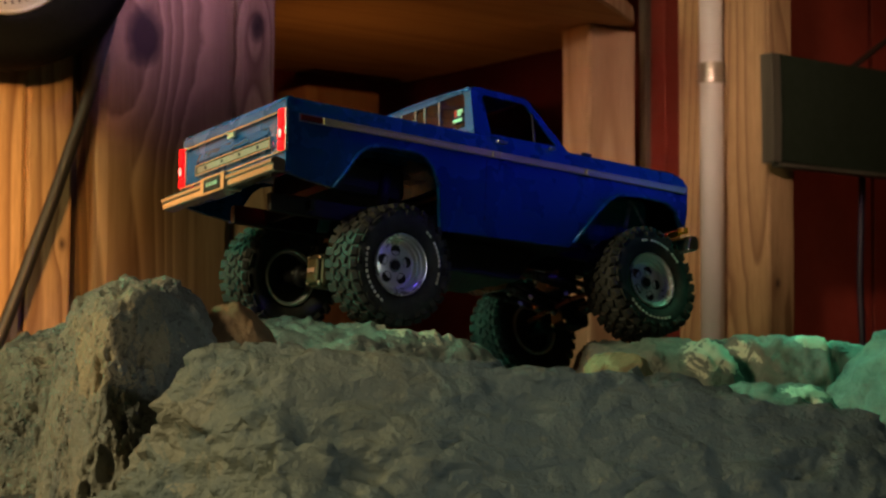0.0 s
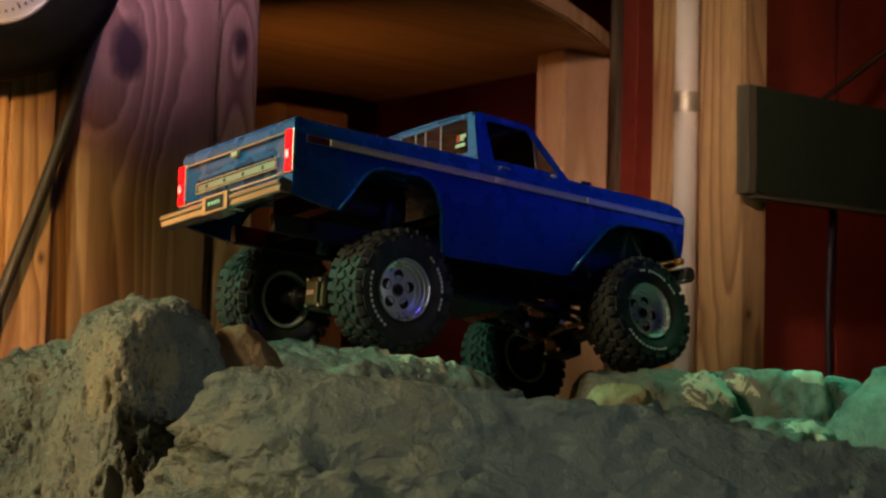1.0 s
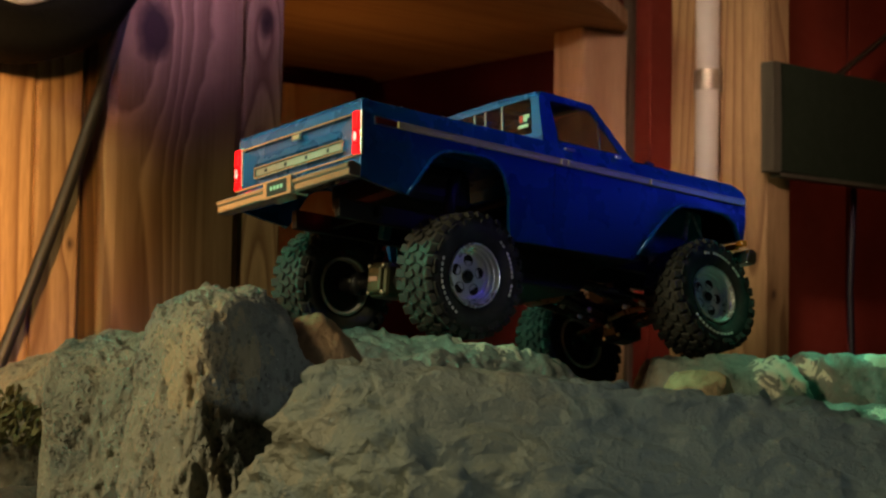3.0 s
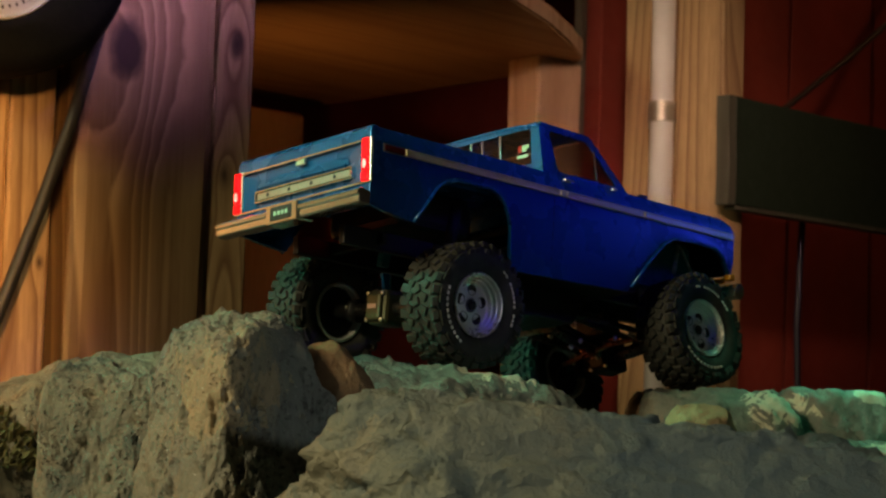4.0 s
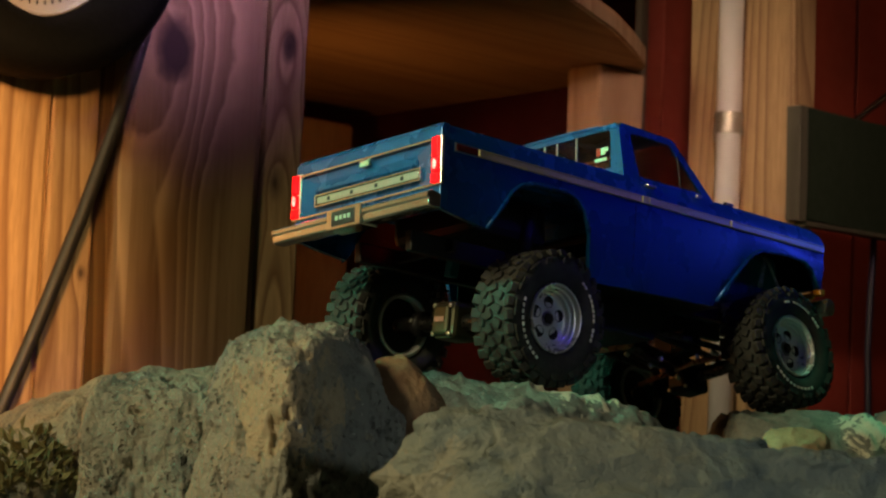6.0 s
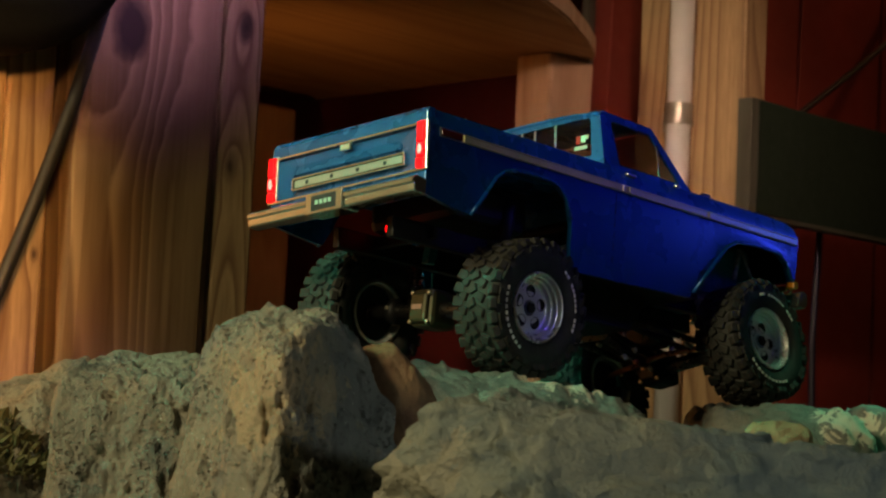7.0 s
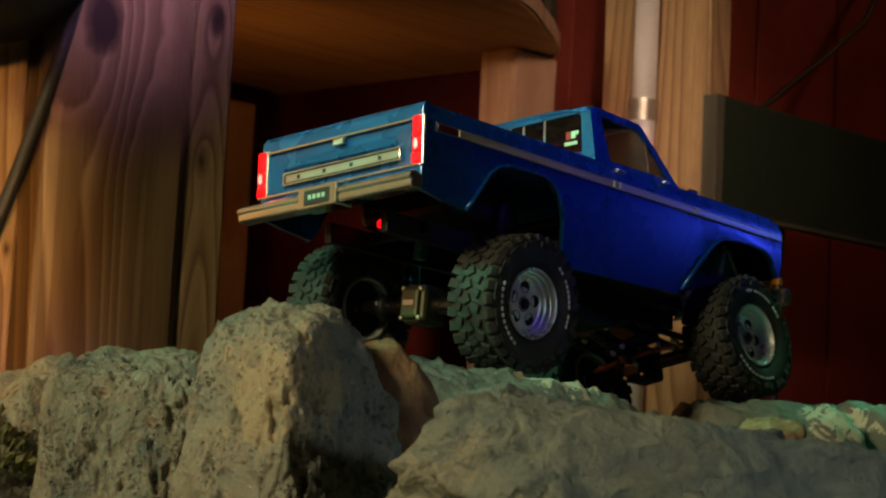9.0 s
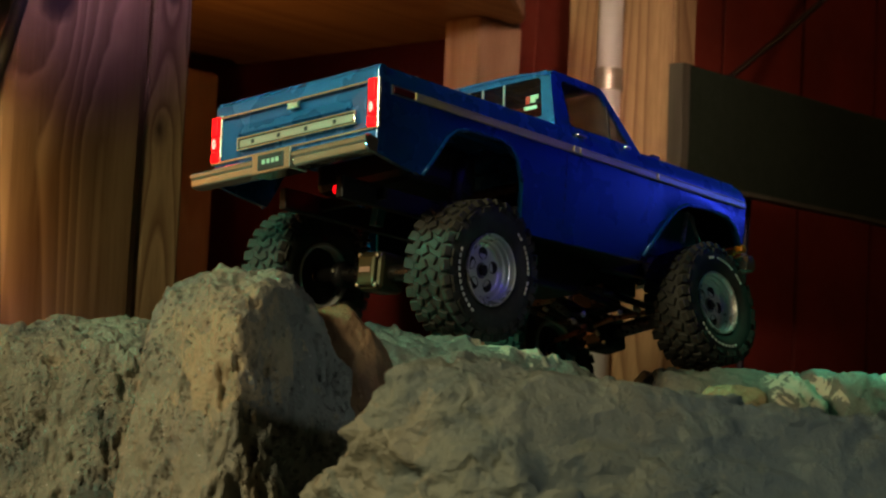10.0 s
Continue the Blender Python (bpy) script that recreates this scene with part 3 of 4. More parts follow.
    place = (place - (lo + hi) / 2) * (2 * np.array(radii) / (hi - lo))
    for v, p in zip(bm.verts, place):
        v.co = p
    ob = part("rock", bm, material, None, "", True)
    return tagged_at(ob, pose(*center, 0, lean, turn), label, "rock", group)


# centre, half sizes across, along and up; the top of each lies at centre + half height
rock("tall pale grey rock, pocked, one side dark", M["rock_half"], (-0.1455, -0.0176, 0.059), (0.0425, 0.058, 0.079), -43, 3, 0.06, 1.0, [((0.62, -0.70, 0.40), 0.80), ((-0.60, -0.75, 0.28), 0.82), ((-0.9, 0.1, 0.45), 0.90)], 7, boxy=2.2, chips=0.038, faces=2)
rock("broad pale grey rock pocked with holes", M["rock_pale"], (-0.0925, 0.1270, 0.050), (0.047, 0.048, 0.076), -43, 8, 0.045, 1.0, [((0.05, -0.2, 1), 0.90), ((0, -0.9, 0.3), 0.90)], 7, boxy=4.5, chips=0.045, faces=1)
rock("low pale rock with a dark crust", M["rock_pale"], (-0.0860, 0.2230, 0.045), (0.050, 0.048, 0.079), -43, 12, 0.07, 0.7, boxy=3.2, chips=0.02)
rock("long dark grey slab with chipped ridges", M["rock_slab"], (-0.0764, -0.1734, 0.010), (0.173, 0.060, 0.091), -26, 21, 0.035, 0.0, [((0, -0.85, 0.7), 0.77), ((-0.93, -0.35, 0.14), 0.86), ((0.02, 0.1, 1), 0.80)], 7, boxy=4.2, chips=0.085, lean=5.0, faces=3, grain=(1.6, 1.0, 0.9))
rock("small smooth brown stone leaning on its end", M["rock_brown"], (-0.0995, -0.0227, 0.098), (0.018, 0.022, 0.029), -43, 30, 0.05, 0.0, (), 6, lean=-20, faces=3)
rock("grey rock with pale patches under the wheel", M["rock_grey"], (-0.022, 0.000, 0.056), (0.088, 0.045, 0.068), -32, 35, 0.09, 0.6, [((0.18, 0, 1), 0.82)], 7, boxy=3.0, chips=0.05)
rock("grey-green rock with a pale crust", M["rock_grey"], (0.152, -0.014, 0.056), (0.052, 0.044, 0.063), -35, 41, 0.06, 0.4, [((0, 0, 1), 0.86)], boxy=3.2, chips=0.05, faces=4)
rock("rounded grey-green rock beside the wheel", M["rock_grey"], (0.216, -0.044, 0.056), (0.054, 0.042, 0.065), -40, 47, 0.06, 0.4, [((0, 0, 1), 0.86)], boxy=3.2, chips=0.05, faces=4)
rock("large grey-green rock at the edge", M["rock_grey"], (0.226, -0.125, 0.035), (0.056, 0.05, 0.09), -43, 52, 0.07, 0.5, chips=0.04)
rock("dark rock in the gap", M["rock_dark"], (0.300, -0.010, 0.055), (0.036, 0.036, 0.062), -40, 55, 0.10, 0.4, (), 5)
rock("small flat ochre stone", M["rock_sand"], (0.074, -0.074, 0.090), (0.018, 0.014, 0.018), -25, 58, 0.08, 0.0, (), 5, chips=0.05)
rock("grey rock in the truck's shade", M["rock_grey"], (0.01, 0.115, 0.05), (0.06, 0.045, 0.062), -32, 61, 0.08, 0.3, (), 5)
rock("grey rock in the truck's shade", M["rock_grey"], (0.165, 0.110, 0.04), (0.06, 0.045, 0.052), -32, 67, 0.08, 0.3, (), 5)
rock("dark grey rock between the wheels", M["rock_dark"], (0.085, 0.02, 0.045), (0.05, 0.05, 0.052), -20, 71, 0.08, 0.3, (), 5)
rock("small smooth brown stone beside the slab", M["rock_brown"], (0.131, -0.166, 0.048), (0.017, 0.016, 0.021), -30, 83, 0.05, 0.0, (), 5, faces=2)
rock("dark grey rock with a white crust beside the slab", M["rock_grey"], (0.128, -0.112, 0.040), (0.045, 0.045, 0.055), -20, 74, 0.07, 0.3, (), 6, chips=0.04)

# loose rubble that fills the course between the rocks
n = 90
bm = bmesh.new()
grid = []
for i in range(n + 1):
    row = []
    for j in range(n + 1):
        x, y = -0.42 + 0.98 * i / n, -0.36 + 0.92 * j / n
        e = max(0.0, 1 - ((x - 0.06) / 0.46) ** 4 - ((y - 0.1) / 0.44) ** 4)
        z = 0.042 * min(1.0, e * 2.2) * min(1.0, max(0.15, 1 + (0.68 * x + 0.73 * y + 0.02) * 7)) + 0.012 * e * noise.fractal(Vector((x * 30, y * 30, 0)), 0.8, 2.0, 5)
        row.append(bm.verts.new((x, y, max(z, -0.01))))
    grid.append(row)
for i in range(n):
    for j in range(n):
        bm.faces.new((grid[i][j], grid[i + 1][j], grid[i + 1][j + 1], grid[i][j + 1]))
tagged(part("rubble", bm, M["rock_dark"], smooth=True), "dark loose rubble heaped between the rocks", "rubble", kind="stuff")

# dry moss tuft among the pale rocks
bm = bmesh.new()
rnd = random.Random(5)
for k in range(420):
    a, u = rnd.uniform(0, 2 * math.pi), rnd.random()
    base = Vector((0.026 * math.cos(a) * u ** 0.5, 0.024 * math.sin(a) * u ** 0.5, 0.024 * rnd.random() * (1.15 - u)))
    way = Vector((base.x * 30 + rnd.gauss(0, 0.5), base.y * 30 + rnd.gauss(0, 0.5), rnd.uniform(0.2, 1.2))).normalized()
    side = way.orthogonal().normalized()
    side.rotate(Matrix.Rotation(rnd.uniform(0, 6.3), 3, way))
    length, width = rnd.uniform(0.004, 0.010), rnd.uniform(0.0012, 0.0026)
    lift = way.cross(side) * width * 0.6
    p = [base, base + way * length * 0.5 + side * width + lift, base + way * length, base + way * length * 0.5 - side * width + lift]
    q = [bm.verts.new(c) for c in p]
    bm.faces.new(q[:3]), bm.faces.new((q[0], q[2], q[3]))
moss = thing("moss_tuft", pose(-0.133, 0.192, 0.066), "dry olive moss tuft between pale rocks", "moss")
part("fronds", bm, M["moss"], moss)

# ---- the toy pickup truck; its own axes: x ahead, y to its left, z up, origin at the rear hub ----
truck = thing("toy_pickup_truck", pose(0, 0, 0.15, -6.026, 4.0988, -0.3479), "glossy blue scale-model pickup truck parked nose-down on rocks, tail lights lit", "toy truck")
YR, YL = 0.0040, 0.1010
YC = (YR + YL) / 2


def side_offset(z):
    """How far the body side is drawn in at a height."""
    if z > 0.0655:
        return 0.0022 * ((z - 0.0655) / 0.0075) ** 1.6
    if z > 0.060:
        return 0.0
    return 0.0005 + 0.0032 * ((0.060 - z) / 0.04) ** 1.5


OUTLINE = [(-0.0600, 0.0372), (-0.0480, 0.0352), (-0.0332, 0.0334), (-0.0285, 0.0395), (-0.0201, 0.0514), (-0.0150, 0.0553), (-0.0080, 0.0573), (0.0131, 0.0578), (0.0192, 0.0562),
           (0.0240, 0.0519), (0.0279, 0.0426), (0.0298, 0.030), (0.0310, 0.0215), (0.1130, 0.0235), (0.1151, 0.0262), (0.1311, 0.0447), (0.1380, 0.0515), (0.1453, 0.0551),
           (0.1598, 0.0562), (0.1780, 0.0556), (0.1845, 0.0520), (0.1890, 0.0440), (0.1922, 0.0430), (0.1938, 0.0520), (0.1938, 0.0660), (0.1915, 0.0705), (0.1850, 0.0728),
           (0.1100, 0.0732), (0.0000, 0.0732), (-0.0600, 0.0732)]


def side_panel(left):
    bm = prism(OUTLINE, 0.0, 0.0022)
    for z in (0.027, 0.033, 0.040, 0.047, 0.053, 0.0575, 0.060, 0.0625, 0.0655, 0.068, 0.070, 0.072):
        bmesh.ops.bisect_plane(bm, geom=bm.verts[:] + bm.edges[:] + bm.faces[:], plane_co=(0, 0, z), plane_no=(0, 0, 1))
    for k in range(1, 32):
        bmesh.ops.bisect_plane(bm, geom=bm.verts[:] + bm.edges[:] + bm.faces[:], plane_co=(-0.06 + 0.008 * k, 0, 0), plane_no=(1, 0, 0))
    for v in bm.verts:
        y = YR + v.co.y + side_offset(v.co.z)
        # flared lip round the wheel openings
        for cx, cz in ((0.0025, 0.030), (0.158, 0.030)):
            d = math.hypot(v.co.x - cx, (v.co.z - cz) * 1.05)
            if d < 0.0315 and v.co.z > 0.036:
                y -= 0.0009
        v.co.y = y if not left else YR + YL - y
    return bm


for left in (False, True):
    panel_ob = part("body_side", side_panel(left), M["paint"], truck, "", "auto")
    sgn = 1 if left else -1
    edge = YL if left else YR
    # cream stripe with chrome edging and joints along the belt
    for name, z0, z1, mat, dy in (("stripe", 0.0626, 0.0650, "trim", 0.0007), ("stripe_edge", 0.0650, 0.0655, "trim", 0.0009), ("stripe_edge", 0.0621, 0.0626, "trim", 0.0009)):
        for x0, x1 in ((-0.0400, 0.0605), (0.0620, 0.1222), (0.1232, 0.1928)):
            y0, y1 = sorted((edge - sgn * 0.0008, edge + sgn * dy))
            part(name, box(x0, x1, y0, y1, z0, z1, 0.0002), M[mat], panel_ob, "cream stripe" if name == "stripe" else "thin chrome edging")
    for x in (-0.0402, 0.0612, 0.0655, 0.1227):
        y0, y1 = sorted((edge - sgn * 0.0006, edge + sgn * 0.0012))
        part("clip", box(x - 0.0007, x + 0.0007, y0, y1, 0.0622, 0.0654, 0.0003), M["trim"], panel_ob, "pale stripe joint")
    y0, y1 = sorted((edge - sgn * 0.0008, edge + sgn * 0.0008))
    part("side_marker", box(-0.0535, -0.0410, y0, y1, 0.0624, 0.0653, 0.0005), M["lens_dark"], panel_ob, "dark red side marker")
    y0, y1 = sorted((edge - sgn * 0.0008, edge + sgn * 0.0006))
    bm = box(-0.0540, -0.0536, y0, y1, 0.0620, 0.0657)
    box(-0.0540, -0.0405, y0, y1, 0.0654, 0.0658, 0, bm)
    box(-0.0540, -0.0405, y0, y1, 0.0619, 0.0623, 0, bm)
    part("marker_frame", bm, M["chrome"], panel_ob, "chrome marker frame")
    # rolled lips of the wheel openings
    for a, b in ((2, 11), (14, 22)):
        lip = [(x, (YR + side_offset(z) - 0.0007) if not left else (YL - side_offset(z) + 0.0007), z) for x, z in OUTLINE[a:b]]
        part("arch_lip", tube(lip, 0.0009, 8), M["paint"], panel_ob, "", True)
    # door shut lines
    bm = bmesh.new()
    for k in range(8):
        z0, z1 = 0.030 + 0.0053 * k, 0.0353 + 0.0053 * k
        inset = max(side_offset(z0), side_offset(z1))
        y0, y1 = sorted((edge - sgn * (inset + 0.001), edge - sgn * (inset - 0.00025)))
        box(0.0572, 0.0575, y0, y1, z0, z1, 0, bm)
    part("door_gap", bm, M["black"], panel_ob, "dark door gap")
    # door handle
    y0, y1 = sorted((edge - sgn * 0.0015, edge + sgn * 0.0006))
    part("door_handle", box(0.0640, 0.0705, y0, y1, 0.0706, 0.0718, 0.0004), M["chrome"], panel_ob, "chrome door handle")
    part("mirror_base", box(0.0985, 0.1020, y0, y1, 0.0722, 0.0736, 0.0005), M["chrome"], panel_ob, "small chrome mirror base")

# bed: floor, inner walls, rail caps and front wall
bm = box(-0.056, 0.051, YR + 0.006, YL - 0.006, 0.0560, 0.0580)
part("bed_floor", bm, M["paint"], truck)
for y0, y1 in ((YR + 0.0022, YR + 0.0075), (YL - 0.0075, YL - 0.0022)):
    bm = box(-0.0585, 0.0515, y0, y1, 0.0700, 0.0738, 0.0009)
    part("bed_rail", bm, M["paint"], truck)
    part("bed_wall", box(-0.0570, 0.0510, y0 + 0.0012, y1 - 0.0012, 0.0575, 0.0705), M["paint"], truck)
part("bed_front", box(0.0490, 0.0518, YR + 0.004, YL - 0.004, 0.0500, 0.0735, 0.0006), M["paint"], truck)
for x in (-0.035, -0.01, 0.015, 0.04):
    for y in (YR + 0.0045, YL - 0.0045):
        part("rail_rivet", lathe([(0.0, 0.0011), (0.0006, 0.0009), (0.0009, 0.0004)], 10), M["chrome"], truck, "", True, pose(x, y, 0.0737, 90, 0, 0))

# tailgate
gate = part("tailgate", box(-0.0598, -0.0560, YR + 0.0010, YL - 0.0010, 0.0380, 0.0730, 0.0008), M["paint"], truck, "blue tailgate")
part("gate_top", prism([(-0.0560, 0.0668), (-0.0608, 0.0668), (-0.0606, 0.0715), (-0.0592, 0.0737), (-0.0560, 0.0737)], YR + 0.0008, YL - 0.0008, 0.0004), M["paint"], gate)
part("gate_foot", box(-0.0608, -0.0562, YR + 0.0008, YL - 0.0008, 0.0374, 0.0466, 0.0005), M["paint"], gate)
for s in (-1, 1):
    # pressed wedges at both ends of the recessed panel
    bm = bmesh.new()
    for x, y, z in ((-0.0614, 0.0425, 0.0655), (-0.0614, 0.0425, 0.0478), (-0.0590, 0.0425, 0.0655), (-0.0590, 0.0425, 0.0478), (-0.0600, 0.0300, 0.0600), (-0.0600, 0.0345, 0.0478)):
        bm.verts.new((x, YC + s * y, z))
    bmesh.ops.convex_hull(bm, input=bm.verts[:])
    part("gate_wedge", bm, M["paint"], gate)
part("gate_fold", prism([(-0.0612, 0.0576), (-0.0597, 0.0566), (-0.0597, 0.0622)], YR + 0.0150, YL - 0.0150, 0.0002), M["paint"], gate)
for z, h in ((0.0664, 0.0010), (0.0470, 0.0010)):
    part("chrome_strip", box(-0.0617, -0.0600, YR + 0.0005, YL - 0.0005, z - h / 2, z + h / 2, 0.0002), M["bumper"], gate, "thin chrome strip")
part("panel_border", box(-0.0617, -0.0600, 0.0165, 0.0846, 0.0506, 0.0554, 0.0002), M["print"], gate, "black border")
part("name_panel", box(-0.0620, -0.0600, 0.0176, 0.0835, 0.0514, 0.0546, 0.0003), M["panel"], gate, "pale metal name panel with black marks")
bm = box(-0.0622, -0.0601, 0.0160, 0.0851, 0.0552, 0.0558, 0.0001)
box(-0.0622, -0.0601, 0.0160, 0.0851, 0.0502, 0.0508, 0.0001, bm)
box(-0.0622, -0.0601, 0.0160, 0.0166, 0.0502, 0.0558, 0.0001, bm)
box(-0.0622, -0.0601, 0.0845, 0.0851, 0.0502, 0.0558, 0.0001, bm)
part("panel_frame", bm, M["bumper"], gate, "chrome panel frame")
for y in (0.0275, 0.0440, 0.0600, 0.0755):
    part("panel_mark", box(-0.06225, -0.0615, y - 0.0010, y + 0.0010, 0.0521, 0.0539, 0.0003), M["print"], gate, "plain black mark")
bm = prism([(-0.0034, 0.0011), (-0.0022, 0.0008), (0.0022, 0.0008), (0.0034, 0.0011), (0.0026, 0.0), (0.0032, -0.0015), (-0.0032, -0.0015), (-0.0026, 0.0)], -0.0006, 0.0006)
part("gate_latch", moved(bm, pose(-0.0617, 0.0520, 0.0645, 0, 0, 90)), M["satin"], gate, "small pale latch plate")
# highlight on the gate's top edge, modelled as a short chrome strip
part("top_glint", box(-0.0585, -0.0577, 0.066, 0.082, 0.0731, 0.0737, 0.0002), M["chrome"], gate, "glint on the gate top, as a chrome strip")
for y0, y1 in ((0.0038, 0.0093), (0.0957, 0.1012)):
    bezel = part("tail_light", box(-0.0617, -0.0600, y0 - 0.0003, y1 + 0.0003, 0.0466, 0.0676, 0.0004), M["chrome"], truck, "chrome tail light frame with lit red lens")
    part("lens", box(-0.0630, -0.0615, y0 + 0.0008, y1 - 0.0008, 0.0582, 0.0670, 0.0005), M["lens"], bezel, "red lens")
    brake = part("brake_lens", box(-0.0630, -0.0615, y0 + 0.0008, y1 - 0.0008, 0.0520, 0.0580, 0.0006), M["lens"], bezel, "red brake lens")
    bm = bmesh.new()
    bmesh.ops.create_icosphere(bm, subdivisions=3, radius=1.0, matrix=Matrix.LocRotScale((-0.0630, (y0 + y1) / 2, 0.0552), None, (0.0007, 0.0011, 0.0022)))
    part("bulb_glow", bm, M["lens_hot"], brake, "brightly lit bulb", True)
    part("lower_lens", box(-0.0628, -0.0615, y0 + 0.0004, y1 - 0.0004, 0.0474, 0.0518, 0.0005), M["lens"], bezel, "red lens")

# rear bumper with its plate recess
shape = [(-0.0676, 0.0356), (-0.0625, 0.0356), (-0.0620, 0.0418), (-0.0668, 0.0428), (-0.0690, 0.0422), (-0.0699, 0.0409), (-0.0697, 0.0397), (-0.0687, 0.0391), (-0.0690, 0.0380), (-0.0688, 0.0364)]
bumper = None
for y0, y1 in ((0.0025, 0.0440), (0.0668, 0.1050)):
    bm = prism(shape, y0, y1, 0.0005)
    ob = part("rear_bumper", bm, M["bumper"], truck, "chrome rear bumper")
    bumper = bumper or ob
bm = box(-0.0700, -0.0600, 0.0440, 0.0668, 0.0350, 0.0442, 0.0006)
part("plate_recess", bm, M["bumper"], bumper, "chrome plate housing")
part("plate", box(-0.0705, -0.0698, 0.0480, 0.0628, 0.0364, 0.0428, 0.0003), M["print"], bumper, "black plate with pale marks")
for y in (0.0590, 0.0563, 0.0536, 0.0510):
    part("plate_mark", box(-0.0708, -0.0704, y - 0.0008, y + 0.0008, 0.0387, 0.0405), M["sticker_white"], bumper, "plain pale mark")

# hood and front
bm = bmesh.new()
nx, ny = 14, 12
rows = []
for i in range(nx + 1):
    x = 0.1100 + (0.1938 - 0.1100) * i / nx
    row = []
    for j in range(ny + 1):
        u = 2 * j / ny - 1
        y = YC + u * (YC - YR - 0.0022)
        z = 0.0730 + 0.0030 * (1 - abs(u) ** 3) - 0.0040 * max(0.0, (x - 0.180) / 0.0138) ** 2
        if abs(u) < 0.55:
            z += 0.0006
        row.append(bm.verts.new((x, y, z)))
    rows.append(row)
for i in range(nx):
    for j in range(ny):
        bm.faces.new((rows[i][j], rows[i + 1][j], rows[i + 1][j + 1], rows[i][j + 1]))
ext = bmesh.ops.extrude_face_region(bm, geom=bm.faces[:])
for v in (g for g in ext["geom"] if isinstance(g, bmesh.types.BMVert)):
    v.co.z -= 0.002
hood = part("hood", bm, M["paint"], truck, smooth=True)
part("hood_hinge", box(0.1240, 0.1300, YR + 0.004, YR + 0.006, 0.0742, 0.0756, 0.0004), M["black"], hood)
part("grille", box(0.1900, 0.1932, YR + 0.003, YL - 0.003, 0.0440, 0.0700, 0.0008), M["black"], truck, "black grille")
for y in (YR + 0.012, YL - 0.012):
    part("headlight", lathe([(-0.001, 0.0075), (0.0015, 0.0075), (0.003, 0.005), (0.0036, 0.0)], 24), M["shock"], truck, "round headlight", True, pose(0.1932, y, 0.058, 0, 0, -90))
    part("indicator", box(0.1930, 0.1955, y - 0.005, y + 0.004, 0.0405, 0.0436, 0.0006), M["amber"], truck, "amber indicator lens")
    part("corner_lamp", box(0.1895, 0.1935, y - 0.0125 if y < YC else y + 0.0075, y - 0.0075 if y < YC else y + 0.0125, 0.0408, 0.0440, 0.0006), M["amber"], truck, "amber corner lens")
bm = prism([(0.1925, 0.0322), (0.1990, 0.0318), (0.2012, 0.0345), (0.2008, 0.0385), (0.1985, 0.0402), (0.1950, 0.0398)], 0.0035, 0.1015, 0.0006)
front_bumper = part("front_bumper", bm, M["bumper"], truck, "chrome front bumper")
part("bumper_bracket", box(0.1790, 0.1930, 0.020, 0.024, 0.030, 0.036, 0.0004), M["steel"], front_bumper)
part("bumper_bracket", box(0.1790, 0.1930, 0.081, 0.085, 0.030, 0.036, 0.0004), M["steel"], front_bumper)

# cab: door frames, rear panel, roof, glass
CAB_OUT = [(0.0515, 0.0728), (0.0515, 0.0968), (0.0535, 0.0992), (0.0868, 0.0984), (0.0892, 0.0966), (0.1128, 0.0728)]
CAB_IN = [(0.0620, 0.0752), (0.0585, 0.0940), (0.0598, 0.0956), (0.0850, 0.0951), (0.0868, 0.0940), (0.1050, 0.0752)]


def cab_y(z):
    return YR + 0.0022 + 0.0034 * (z - 0.0728) / 0.026


for left in (False, True):
    bm = bmesh.new()
    layers = []
    for d in (0.0, 0.0016):
        for loop in (CAB_OUT, CAB_IN):
            layers.append([bm.verts.new((x, (cab_y(z) + d) if not left else (YR + YL - cab_y(z) - d), z)) for x, z in loop])
    a, b, c, d = layers
    k = len(a)
    for i in range(k):
        j = (i + 1) % k
        bm.faces.new((a[i], a[j], b[j], b[i])), bm.faces.new((c[i], d[i], d[j], c[j]))
        bm.faces.new((a[i], c[i], c[j], a[j])), bm.faces.new((b[i], b[j], d[j], d[i]))
    frame_ob = part("door_frame", bm, M["paint"], truck)
    bm = bmesh.new()
    pts = [(x, (cab_y(z) + 0.0008) if not left else (YR + YL - cab_y(z) - 0.0008), z) for x, z in CAB_IN]
    f = bm.faces.new([bm.verts.new(p) for p in pts])
    ext = bmesh.ops.extrude_face_region(bm, geom=[f])
    for v in (g for g in ext["geom"] if isinstance(g, bmesh.types.BMVert)):
        v.co.y += 0.0004
    glass = part("door_window", bm, M["glass"], frame_ob, "clear smoked window")
    glass.visible_shadow = False
    y0 = (cab_y(0.085) + 0.0002) if not left else (YR + YL - cab_y(0.085) - 0.0012)
    bm = tube([(0.0905, (cab_y(0.0752) + 0.0004) if not left else (YR + YL - cab_y(0.0752) - 0.0004), 0.0752), (0.0905, (cab_y(0.0915) + 0.0004) if not left else (YR + YL - cab_y(0.0915) - 0.0004), 0.0915)], 0.0005, 6)
    part("vent_bar", bm, M["black"], frame_ob)

bm = bmesh.new()
outer = [(0.0062, 0.0728), (0.0094, 0.0962), (0.0116, 0.0990), (0.0934, 0.0990), (0.0956, 0.0962), (0.0988, 0.0728)]
inner = [(0.0140, 0.0786), (0.0146, 0.0952), (0.0162, 0.0966), (0.0888, 0.0966), (0.0904, 0.0952), (0.0910, 0.0786)]
rings = [[bm.verts.new((x, y, z)) for y, z in loop] for x in (0.0512, 0.0530) for loop in (outer, inner)]
